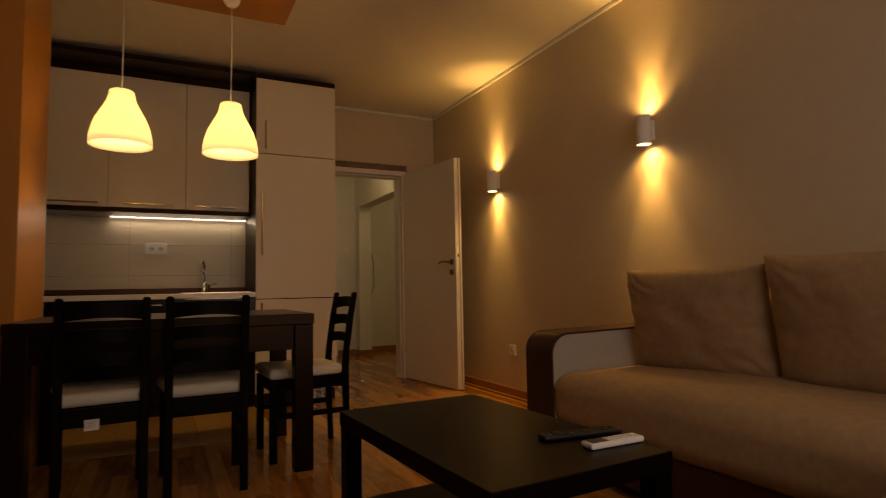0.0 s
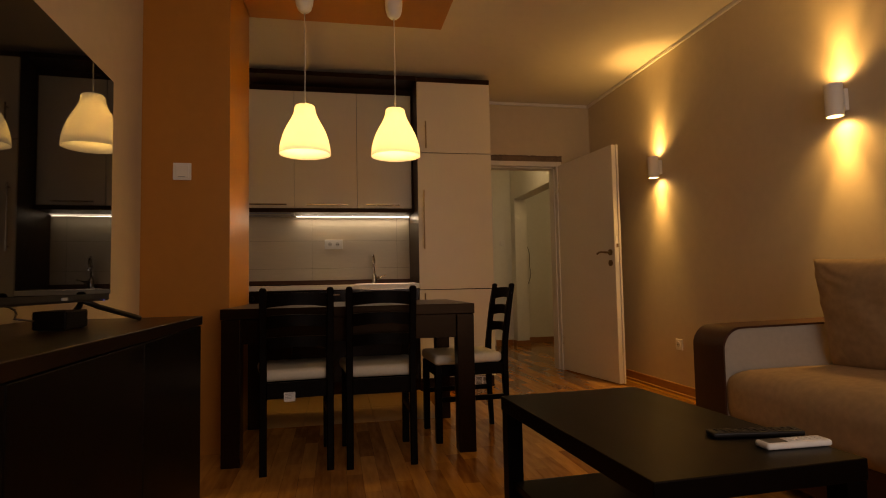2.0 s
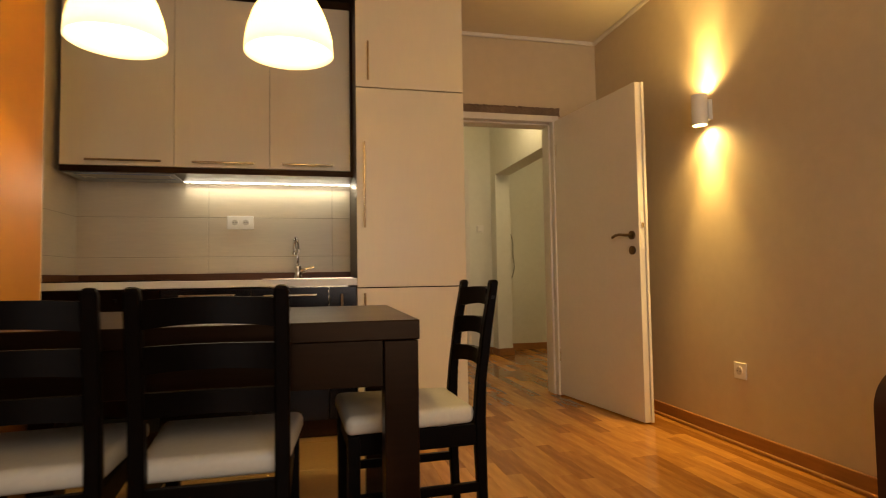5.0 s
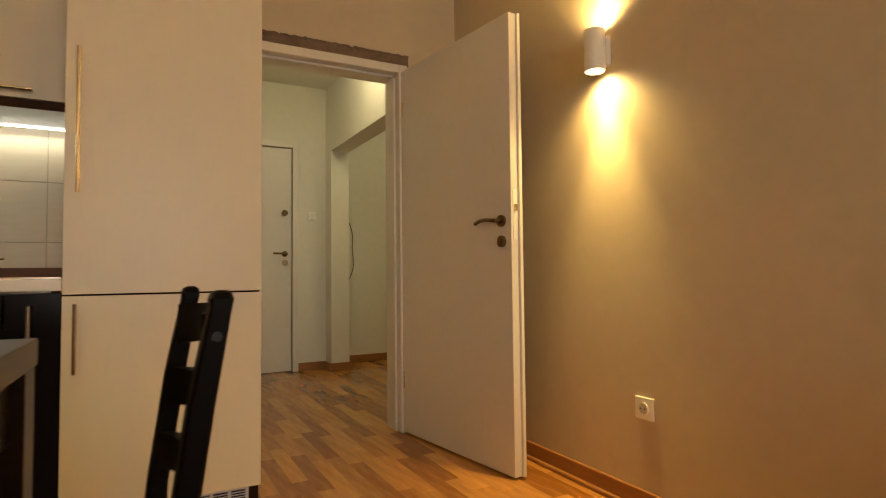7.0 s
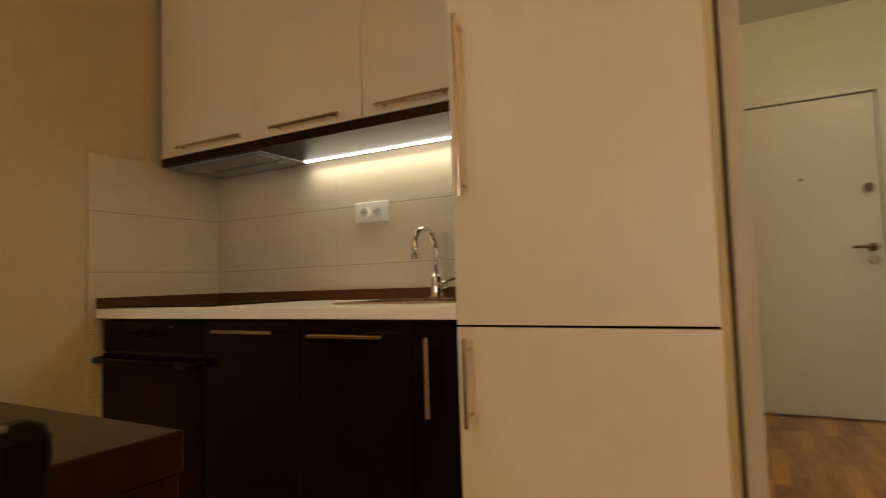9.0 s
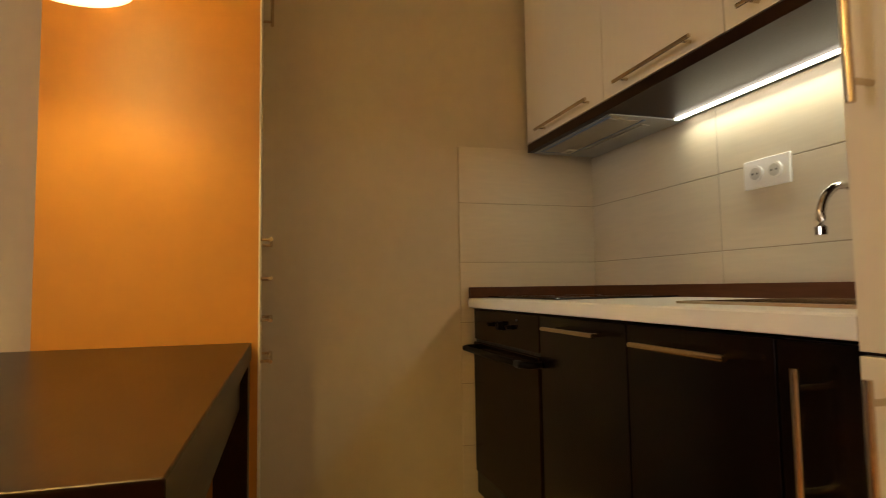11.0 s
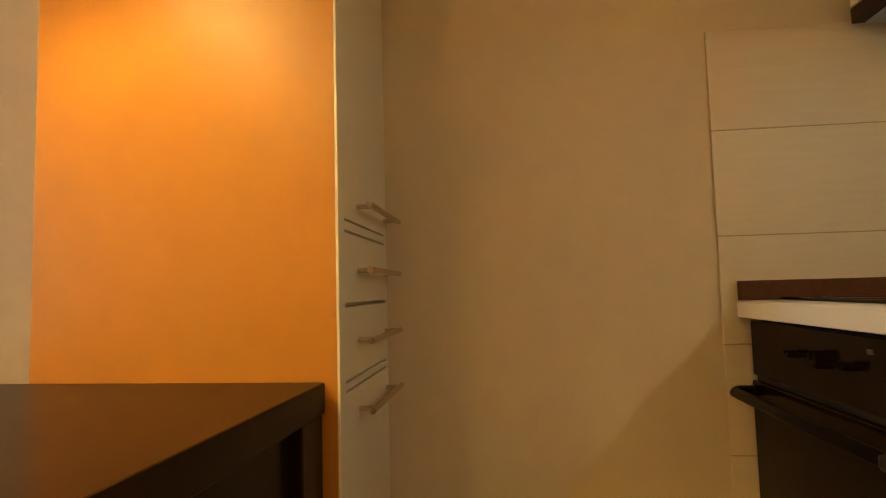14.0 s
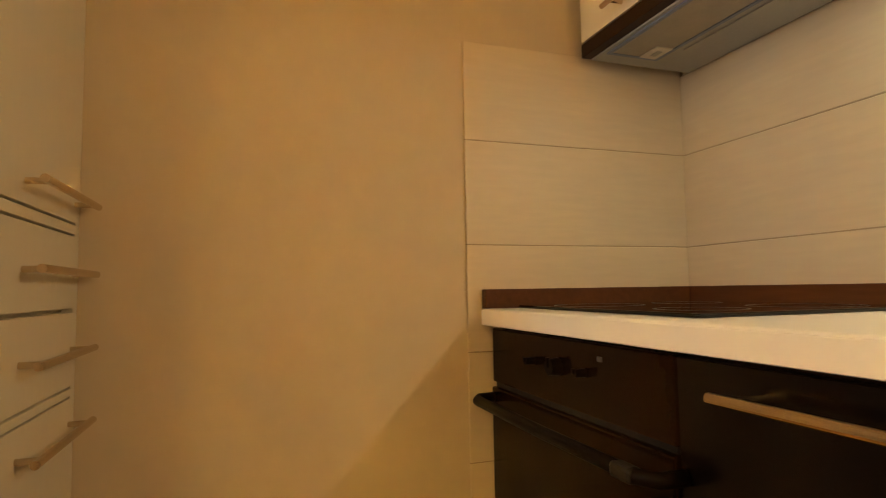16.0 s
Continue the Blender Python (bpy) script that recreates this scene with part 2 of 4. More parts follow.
def tube(bm, points, r, segs=10):
    """A round bar swept along points."""
    pts = [Vector(p) for p in points]
    rings = []
    for i, p in enumerate(pts):
        d = (pts[min(i + 1, len(pts) - 1)] - pts[max(i - 1, 0)]).normalized()
        m = Matrix.Translation(p) @ d.to_track_quat("Z", "Y").to_matrix().to_4x4()
        rings.append([bm.verts.new(m @ Vector((r * math.cos(2 * math.pi * k / segs), r * math.sin(2 * math.pi * k / segs), 0))) for k in range(segs)])
    for a, b in zip(rings, rings[1:]):
        for k in range(segs):
            bm.faces.new((a[k], a[(k + 1) % segs], b[(k + 1) % segs], b[k]))
    bm.faces.new(rings[0])
    bm.faces.new(rings[-1])
    return bm


def bar_handle(parent, a, b, out, r=0.006):
    """A steel bar handle between a and b, standing out from its front by the vector out."""
    a, b, out = Vector(a), Vector(b), Vector(out)
    d = (b - a).normalized()
    bm = rod(bmesh.new(), a + out, b + out, r)
    inset = min(0.03, (b - a).length * 0.15)
    for p in (a + d * inset, b - d * inset):
        rod(bm, p, p + out, r * 0.8)
    return part("handle", bm, M_STEEL, parent, "brushed steel bar handle", smooth=False)


def pillow(w, h, d, seed, puff=1.0):
    """A stuffed cushion standing in the xz plane: width, height, depth."""
    bm = bmesh.new()
    nx, nz = 64, 46
    sides = []
    for s in (1, -1):
        grid = []
        for j in range(nz + 1):
            row = []
            for i in range(nx + 1):
                u, v = 2 * i / nx - 1, 2 * j / nz - 1
                edge = max(0.0, (1 - abs(u) ** 3.2)) ** 0.5 * max(0.0, (1 - abs(v) ** 3.2)) ** 0.5
                crease = noise.noise(Vector((u * 2.2 + seed, v * 2.6, seed * 3 + s))) * 0.10
                folds = 0.10 * math.exp(-((1 - abs(u)) / 0.22) ** 2) * math.sin(v * 14 + seed * 5 + noise.noise(Vector((v * 4, seed, u))) * 3)
                corner = math.exp(-(((1 - abs(u)) ** 2 + (1 - abs(v)) ** 2) / 0.35))
                ray = math.atan2(1.02 - abs(v), 1.02 - abs(u))
                radial = 0.085 * corner * math.sin(ray * 13 + seed * 4 + noise.noise(Vector((u * 3, v * 3, seed))) * 4)
                wrinkle = 0.022 * (1 - abs(noise.noise(Vector((u * 3.2 + seed * 7, v * 5.5 + u * 2, s)))) * 4)
                t = d / 2 * (edge * (0.9 * puff + crease) + (folds + radial + max(0, wrinkle)) * edge)
                px = w / 2 * u * (1 - 0.035 * (1 - v * v)) + 0.006 * noise.noise(Vector((v * 3, seed, 1)))
                pz = h / 2 * v * (1 - 0.05 * (1 - u * u)) + 0.006 * noise.noise(Vector((u * 3, seed, 5)))
                row.append(bm.verts.new((px, s * t, pz)))
            grid.append(row)
        for j in range(nz):
            for i in range(nx):
                bm.faces.new((grid[j][i], grid[j][i + 1], grid[j + 1][i + 1], grid[j + 1][i]))
        sides.append(grid)
    bmesh.ops.remove_doubles(bm, verts=bm.verts, dist=0.0006)
    return bm


# ---- shell of the room ----
CEIL = 2.65
XW, XE, YS, YN, YK = -0.905, 2.60, -1.45, 4.835, 4.745
structure("wall_east", slab(XE, XE + 0.2, YS - 0.2, 4.98, 0, CEIL), M_WALL, "beige painted wall behind the sofa with two wall lamps")
XT = -0.948         # wall face behind the television
structure("wall_west", slab(XW - 0.2, XT, YS - 0.2, 2.85, 0, CEIL), M_WALL, "beige painted wall behind the television")
structure("wall_west_kitchen", slab(XW - 0.2, XW, 2.85, 4.98, 0, CEIL), M_WALL, "beige painted wall between drawer cabinet and tiles")
structure("wall_kitchen", slab(XW, 1.345, YK, 4.98, 0, CEIL), M_WALL, "beige painted wall behind the kitchen units")
bm = bmesh.new()
box(bm, 1.345, XE, YN, 4.98, 2.07, CEIL)
box(bm, 1.345, 1.368, YN, 4.98, 0, 2.07)
box(bm, 2.281, XE, YN, 4.98, 0, 2.07)
structure("wall_north", bm, M_WALL, "beige painted wall round the open doorway")
WX0, WX1, WZ0, WZ1 = 0.10, 2.10, 0.50, 2.28
bm = bmesh.new()
box(bm, XT, WX0, YS - 0.2, YS, 0, CEIL)
box(bm, WX1, XE, YS - 0.2, YS, 0, CEIL)
box(bm, WX0, WX1, YS - 0.2, YS, 0, WZ0)
box(bm, WX0, WX1, YS - 0.2, YS, WZ1, CEIL)
structure("wall_south", bm, M_WALL, "beige painted wall with the room's window")
win = structure("window_1", slab(WX0, WX1, YS - 0.14, YS - 0.08, WZ0, WZ0 + 0.06), M_WHITE, "white framed window with daylight outside")
for x0, x1, z0, z1 in ((WX0, WX0 + 0.06, WZ0 + 0.06, WZ1), (WX1 - 0.06, WX1, WZ0 + 0.06, WZ1), (1.07, 1.13, WZ0 + 0.06, WZ1 - 0.06), (WX0 + 0.06, WX1 - 0.06, WZ1 - 0.06, WZ1)):
    part("window_frame", slab(x0, x1, YS - 0.14, YS - 0.08, z0, z1), M_WHITE, win)
for a, b in ((WX0 + 0.06, 1.07), (1.13, WX1 - 0.06)):
    pane = part("pane", slab(a, b, YS - 0.115, YS - 0.105, WZ0 + 0.06, WZ1 - 0.06), M_GLASS, win)
    pane.visible_shadow = False
structure("ceiling", slab(XW - 0.2, XE + 0.2, YS - 0.2, 4.98, CEIL, CEIL + 0.15), M_CEIL, "off-white painted ceiling")
structure("ceiling_panel", slab(-0.491, 0.79, 2.66, 3.32, CEIL - 0.012, CEIL - 0.001, 0.002), M_ORANGE, "orange painted ceiling panel above the dining table", "ceiling")
structure("floor", slab(XW - 0.2, 4.2, YS - 0.2, 7.6, -0.12, -0.014), M_SUBFLOOR, "varnished oak parquet floor with a tiled kitchen strip")

# orange column with the built-in drawer cabinet behind it
bm = bmesh.new()
plan = [(XT, 2.725), (-0.505, 2.725), (-0.492, 3.317), (-0.530, 3.317), (-0.530, 2.96), (XT, 2.96)]
low = [bm.verts.new((x, y, 0)) for x, y in plan]
high = [bm.verts.new((x, y, CEIL - 0.001)) for x, y in plan]
bm.faces.new(low)
bm.faces.new(high)
for i in range(6):
    bm.faces.new((low[i], low[(i + 1) % 6], high[(i + 1) % 6], high[i]))
structure("column_orange", bm, M_ORANGE, "orange painted wall pillar beside the dining table", "wall")

# cornices and skirting
structure("trim_cornice_east", slab(XE - 0.022, XE - 0.0005, YS, YN - 0.0005, CEIL - 0.030, CEIL - 0.001, 0.007, 3), M_WHITE, "thin white plaster cornice", "trim")
structure("trim_cornice_north", slab(1.39, XE - 0.0225, YN - 0.022, YN - 0.0005, CEIL - 0.030, CEIL - 0.001, 0.007, 3), M_WHITE, "thin white plaster cornice", "trim")


def skirting(name, x0, x1, y0, y1, side):
    bm = slab(x0, x1, y0, y1, 0, 0.078, 0.005)
    t = 0.020
    if side == "E":
        box(bm, x0 - t, x0, y0, y1, 0, 0.018, 0.005)
    elif side == "S":
        box(bm, x0, x1, y0 - t, y0, 0, 0.018, 0.005)
    elif side == "W":
        box(bm, x1, x1 + t, y0, y1, 0, 0.018, 0.005)
    structure(name, bm, M_SKIRT, "varnished oak skirting board", "baseboard")


skirting("baseboard_east", XE - 0.016, XE, YS, YN, "E")
skirting("baseboard_north", 2.29, XE - 0.016, YN - 0.016, YN, "S")
skirting("baseboard_west", XT, XT + 0.016, YS, 2.725, "W")

# ---- hall ----
YE = 7.10
bm = bmesh.new()
box(bm, 0.80, 1.32, YE, YE + 0.2, 0, 2.62)
box(bm, 2.21, 2.47, YE, YE + 0.2, 0, 2.62)
box(bm, 1.32, 2.21, YE, YE + 0.2, 2.085, 2.62)
structure("wall_hall_end", bm, M_WHITE_WALL, "white painted hall wall round the entrance door")
structure("wall_hall_west", slab(0.80, 1.0, 4.98, YE, 0, 2.62), M_WHITE_WALL, "white painted hall wall")
bm = slab(2.47, 2.64, 6.93, YE + 0.2, 0, 2.62, 0.003)
structure("wall_pier", bm, M_WHITE_WALL, "white painted wall pier beside the hall opening")
structure("wall_beam", slab(2.47, 2.64, 4.98, 6.928, 2.005, 2.62, 0.003), M_WHITE_WALL, "white painted beam over the hall opening")
structure("wall_niche", slab(2.64, 4.1, 7.32, 7.52, 0, 2.62), M_WHITE_WALL, "white painted wall beyond the hall opening")
structure("wall_niche_east", slab(3.9, 4.1, 4.98, 7.32, 0, 2.62), M_WHITE_WALL, "white painted wall of the side room")
structure("wall_niche_south", slab(2.8, 3.9, 4.78, 4.98, 0, 2.62), M_WHITE_WALL, "white painted wall of the side room")
structure("ceiling_hall", slab(0.8, 4.1, 4.98, 7.52, 2.62, 2.76), M_WHITE_WALL, "white painted hall ceiling", "ceiling")
bm = slab(1.01, 1.31, YE - 0.014, YE, 0, 0.075, 0.003)
structure("baseboard_hall_a", bm, M_SKIRT, "varnished oak skirting board", "baseboard")
structure("baseboard_hall_b", slab(2.215, 2.456, YE - 0.014, YE, 0, 0.075, 0.003), M_SKIRT, "varnished oak skirting board", "baseboard")
structure("baseboard_hall_c", slab(2.456, 2.47, 6.917, YE - 0.014, 0, 0.075, 0.003), M_SKIRT, "varnished oak skirting board", "baseboard")
structure("baseboard_hall_d", slab(2.472, 2.654, 6.916, 6.93, 0, 0.075, 0.003), M_SKIRT, "varnished oak skirting board", "baseboard")
structure("baseboard_hall_e", slab(2.66, 3.9, 7.306, 7.32, 0, 0.075, 0.003), M_SKIRT, "varnished oak skirting board", "baseboard")

# entrance door
entry = structure("door_2", slab(1.375, 2.155, YE + 0.015, YE + 0.06, 0.008, 2.030, 0.003), M_WHITE, "closed white entrance door at the end of the hall", "door")
for n, b in (("door_frame", (1.32, 1.37, 0, 2.085)), ("door_frame", (2.16, 2.21, 0, 2.085)), ("door_frame", (1.37, 2.16, 2.035, 2.085))):
    part(n, slab(b[0], b[1], YE - 0.012, YE + 0.1, b[2], b[3], 0.004), M_WHITE, entry)
bm = rod(bmesh.new(), (2.09, YE - 0.012, 1.435), (2.09, YE + 0.02, 1.435), 0.027, 24)
rod(bm, (2.09, YE - 0.03, 1.435), (2.09, YE, 1.435), 0.012)
part("lock_rosette", bm, M_BRONZE, entry, "round bronze upper lock")
bm = rod(bmesh.new(), (2.092, YE, 1.065), (2.092, YE + 0.02, 1.065), 0.026, 24)
tube(bm, [(2.092, YE, 1.065), (2.092, YE - 0.045, 1.065), (2.075, YE - 0.055, 1.066), (1.98, YE - 0.055, 1.068)], 0.009)
part("handle", bm, M_BRONZE, entry, "bronze lever handle", smooth=True)
bm = rod(bmesh.new(), (2.095, YE + 0.002, 0.985), (2.095, YE + 0.02, 0.985), 0.026, 24)
box(bm, 2.088, 2.102, YE - 0.004, YE + 0.004, 0.975, 0.997)
part("cylinder", bm, M_STEEL, entry, "steel lock cylinder plate")
part("spyhole", rod(bmesh.new(), (1.74, YE + 0.005, 1.52), (1.74, YE + 0.02, 1.52), 0.012), M_BRONZE, entry, "small door viewer")


def wall_plate(name, at, w, h, normal, label, category):
    """A framed switch plate on a wall, with its rocker as a part."""
    x, y, z = at
    t = thing(name, at, label, category)
    if normal == "S":
        part("plate", slab(x - w / 2, x + w / 2, y - 0.009, y, z - h / 2, z + h / 2, 0.003), M_PLASTIC, t)
        part("rocker", slab(x - w * 0.36, x + w * 0.36, y - 0.014, y - 0.008, z - h * 0.36, z + h * 0.36, 0.002), M_PLASTIC, t)
        part("mark", slab(x - w * 0.18, x + w * 0.18, y - 0.0145, y - 0.0135, z - h * 0.33, z - h * 0.30), M_GREYPLASTIC, t)
    return t


wall_plate("light_switch", (2.335, YE, 1.41), 0.082, 0.082, "S", "white square light switch on the hall wall", "switch")
wall_plate("light_switch", (-0.745, 2.725, 1.490), 0.092, 0.092, "S", "white square light switch on the orange pillar", "switch")

bm = bmesh.new()
pts = []
for i in range(25):
    s = i / 24
    pts.append((2.76 + 0.05 * math.sin(s * 5.2) + 0.012 * math.sin(s * 17), 7.314 - 0.012 * math.sin(s * 3.1), 1.40 - 1.0 * s))
tube(bm, pts, 0.004, 6)
single("hanging_cable", bm, M_CABLE, "thin loose cable hanging from the white wall", "cable", smooth=True)

bm = lathe(bmesh.new(), [(0.0, 2.62), (0.15, 2.62), (0.15, 2.595), (0.14, 2.575), (0.09, 2.555), (0.0, 2.55)], 2.10, 5.70)
lamp_mesh = single("ceiling_lamp", bm, M_SHADE, "round white flush lamp on the hall ceiling", "ceiling lamp", "ceiling lamps", smooth=True)
# unseen fitting, added to go with the side room fill light
side_fill_lamp = copy_thing(lamp_mesh, pose(1.05, 0.15, 0))
side_fill_lamp["label"] = "added unseen flush lamp on the side room ceiling"

# ---- room door, standing open ----
frame_ob = structure("door_frame_1", slab(1.370, 1.415, YN - 0.018, 4.99, 0, 2.06, 0.004), M_WHITE, "white door frame with broken plaster round it", "door frame")
part("jamb", slab(2.228, 2.278, YN - 0.018, 4.99, 0, 2.06, 0.004), M_WHITE, frame_ob)
part("head", slab(1.415, 2.228, YN - 0.018, 4.99, 2.012, 2.06, 0.004), M_WHITE, frame_ob)
part("stop", slab(1.415, 1.428, YN + 0.035, 4.99, 0, 2.0, 0.002), M_WHITE, frame_ob)
part("stop", slab(2.215, 2.228, YN + 0.035, 4.99, 0, 2.0, 0.002), M_WHITE, frame_ob)
part("stop", slab(1.428, 2.215, YN + 0.035, 4.99, 1.998, 2.011, 0.002), M_WHITE, frame_ob)


def ragged(x0, x1, z0, z1, y, along_x, seed):
    """A strip of broken plaster with an uneven edge and lumpy face."""
    bm = bmesh.new()
    n, rows = 110, 5
    front = []
    for j in range(rows + 1):
        row = []
        for i in range(n + 1):
            s = i / n
            rough = 0.010 * noise.noise(Vector((s * 34, seed, j * 0.2))) + 0.007 * noise.noise(Vector((s * 90, seed + 3, 1)))
            e = (j / rows)
            deep = -0.010 + 0.010 * noise.noise(Vector((s * 40, j * 1.7, seed))) if 0 < j < rows else 0.004
            if along_x:
                row.append(bm.verts.new((x0 + (x1 - x0) * s, y - 0.014 - deep * 0.5, z0 + (z1 - z0) * e + rough * e)))
            else:
                row.append(bm.verts.new((x1 - (x1 - x0) * e + rough * e, y - 0.014 - deep * 0.5, z0 + (z1 - z0) * s)))
        front.append(row)
    for j in range(rows):
        for i in range(n):
            bm.faces.new((front[j][i], front[j][i + 1], front[j + 1][i + 1], front[j + 1][i]))
    ext = bmesh.ops.extrude_face_region(bm, geom=list(bm.faces))
    bmesh.ops.translate(bm, verts=[v for v in ext["geom"] if isinstance(v, bmesh.types.BMVert)], vec=(0, 0.02, 0))
    return bm


structure("trim_plaster_head", ragged(1.36, 2.290, 2.06, 2.118, YN, True, 1.0), M_PLASTER, "rough broken plaster above the door frame", "plaster")
structure("trim_plaster_jamb", ragged(1.338, 1.369, 0.0, 2.06, YN, False, 4.0), M_PLASTER, "rough broken plaster beside the door frame", "plaster")

leaf_pose = Matrix.Translation((2.240, YN - 0.014, 0)) @ Matrix.Rotation(math.atan2(-0.900, 0.118), 4, 'Z')
door = thing("door_1", (0, 0, 0), "white panel door standing wide open into the room", "door")
door["kind"] = "structure"
LW, LT = 0.905, 0.042
part("leaf", slab(0, LW, 0, LT, 0.010, 2.018, 0.003), M_WHITE, door)
part("rebate", slab(LW - 0.016, LW + 0.013, LT - 0.003, LT + 0.014, 0.010, 2.018, 0.002), M_WHITE, door)
part("lock_plate", slab(LW - 0.002, LW + 0.003, 0.010, 0.034, 1.02, 1.24, 0.001), M_PLASTIC, door)
part("latch", slab(LW, LW + 0.011, 0.014, 0.030, 1.145, 1.175, 0.002), M_STEEL, door, "steel latch bolt")
for s, y0 in ((-1, 0.0), (1, LT)):
    bm = rod(bmesh.new(), (LW - 0.06, y0, 1.105), (LW - 0.06, y0 + s * 0.010, 1.105), 0.026, 28)
    tube(bm, [(LW - 0.06, y0 + s * 0.008, 1.105), (LW - 0.06, y0 + s * 0.046, 1.105), (LW - 0.072, y0 + s * 0.054, 1.106), (LW - 0.11, y0 + s * 0.055, 1.111), (LW - 0.15, y0 + s * 0.053, 1.110), (LW - 0.19, y0 + s * 0.047, 1.099)], 0.009, 12)
    part("handle", bm, M_BRONZE, door, "curved bronze lever handle", smooth=False)
    bm = rod(bmesh.new(), (LW - 0.06, y0, 1.015), (LW - 0.06, y0 + s * 0.009, 1.015), 0.026, 28)
    rod(bm, (LW - 0.06, y0, 1.021), (LW - 0.06, y0 + s * 0.011, 1.021), 0.007)
    box(bm, LW - 0.064, LW - 0.056, y0, y0 + s * 0.011, 0.998, 1.021)
    part("keyhole_rosette", bm, M_BRONZE, door, "round bronze keyhole rosette")
door.matrix_basis = leaf_pose
for hz in (0.25, 1.75):
    part("hinge", rod(bmesh.new(), (2.246, YN - 0.026, hz), (2.246, YN - 0.026, hz + 0.09), 0.007), M_STEEL, frame_ob, "steel door hinge")

# ---- kitchen ----
FY = 4.152          # base unit fronts
TFY = 4.130         # tall cabinet fronts
UY = 4.405          # wall unit fronts
CT, CB = 0.874, 0.835


def panel_front(parent, name, x0, x1, z0, z1, y, mat, label=""):
    return part(name, slab(x0 + 0.0015, x1 - 0.0015, y, y + 0.019, z0 + 0.0015, z1 - 0.0015, 0.0015), mat, parent, label)


tall = thing("tall_cabinet", (1.06, 4.4, 0), "tall cream kitchen cabinet with dark carcass beside the doorway", "cabinet")
bm = slab(0.728, 0.747, TFY + 0.022, YK - 0.004, 0.0, 2.600)
box(bm, 1.338, 1.353, TFY + 0.022, YK - 0.004, 0.10, 2.600)
box(bm, 0.747, 1.338, TFY + 0.022, YK - 0.004, 0.10, 0.118)
box(bm, 0.747, 1.338, YK - 0.012, YK - 0.004, 0.118, 2.558)
part("carcass", bm, M_WENGE, tall, "dark wenge side panels")
part("top_panel", slab(0.7275, 1.356, TFY, YK - 0.004, 2.560, 2.600, 0.001), M_WENGE, tall, "dark wenge top panel")
part("side_panel", slab(1.3535, 1.3575, TFY + 0.022, YK - 0.004, 0.10, 2.600), M_CREAM, tall)
part("plinth", slab(0.7275, 1.356, TFY + 0.05, TFY + 0.066, 0, 0.098), M_WENGE, tall, "dark plinth board")
lo = panel_front(tall, "lower_door", 0.7275, 1.358, 0.100, 0.818, TFY, M_CREAM)
mi = panel_front(tall, "middle_door", 0.7275, 1.358, 0.821, 1.957, TFY, M_CREAM)
up = panel_front(tall, "upper_door", 0.7275, 1.358, 1.960, 2.560, TFY, M_CREAM)
bar_handle(lo, (0.768, TFY, 0.566), (0.768, TFY, 0.792), (0, -0.040, 0))
bar_handle(mi, (0.770, TFY, 1.155), (0.770, TFY, 1.638), (0, -0.040, 0))
bar_handle(up, (0.794, TFY, 1.988), (0.794, TFY, 2.212), (0, -0.040, 0))
vent = part("plinth_vent", slab(1.06, 1.32, TFY + 0.040, TFY + 0.05, 0.012, 0.090, 0.002), M_PLASTIC, tall, "white slotted plinth ventilation grille")
# the grille is uncut: black bars paint the shade inside its slots
for i in range(4):
    for k in range(7):
        part("slot", slab(1.072 + i * 0.062, 1.122 + i * 0.062, TFY + 0.0385, TFY + 0.0405, 0.020 + k * 0.0095, 0.025 + k * 0.0095), M_BLACK, vent)

# base units
base = thing("base_cabinet", (-0.03, 4.4, 0), "dark gloss kitchen base unit with a drop-front door", "cabinet", "kitchen base units")
part("body", slab(-0.288, 0.160, FY + 0.022, YK - 0.004, 0.10, CB - 0.002), M_WENGE, base)
d1 = panel_front(base, "door", -0.288, 0.160, 0.100, CB - 0.006, FY, M_GLOSS)
bar_handle(d1, (-0.190, FY, 0.794), (0.085, FY, 0.794), (0, -0.042, 0), 0.0065)
sinkb = thing("sink_cabinet", (0.38, 4.4, 0), "dark gloss kitchen base unit under the sink", "cabinet", "kitchen base units")
part("body", slab(0.162, 0.572, FY + 0.022, YK - 0.004, 0.10, 0.70), M_WENGE, sinkb)
d2 = panel_front(sinkb, "door", 0.162, 0.572, 0.100, CB - 0.006, FY, M_GLOSS)
bar_handle(d2, (0.232, FY, 0.787), (0.505, FY, 0.787), (0, -0.042, 0), 0.0065)
narrow = thing("narrow_cabinet", (0.66, 4.4, 0), "narrow dark gloss kitchen pull-out unit", "cabinet", "kitchen base units")
part("body", slab(0.574, 0.727, FY + 0.022, YK - 0.004, 0.10, 0.70), M_WENGE, narrow)
d3 = panel_front(narrow, "door", 0.574, 0.727, 0.100, CB - 0.006, FY, M_GLOSS)
bar_handle(d3, (0.643, FY, 0.576), (0.643, FY, 0.789), (0, -0.042, 0), 0.0065)
structure("trim_plinth", slab(-0.89, 0.727, FY + 0.05, FY + 0.066, 0, 0.098), M_WENGE, "dark plinth board under the base units", "plinth")

oven = thing("built_in_oven", (-0.56, 4.4, 0.1), "black built-in electric oven under the hob", "oven")
part("body", slab(-0.870, -0.292, FY + 0.022, YK - 0.02, 0.10, CB - 0.002), M_BLACK, oven)
part("control_panel", slab(-0.876, -0.290, FY - 0.002, FY + 0.02, 0.710, CB - 0.006, 0.003), M_OVEN, oven, "black glass control panel")
odoor = part("door", slab(-0.876, -0.290, FY - 0.006, FY + 0.02, 0.185, 0.699, 0.004), M_OVEN, oven, "black glass oven door")
part("drawer", slab(-0.876, -0.290, FY, FY + 0.02, 0.100, 0.180, 0.003), M_BLACK, oven)
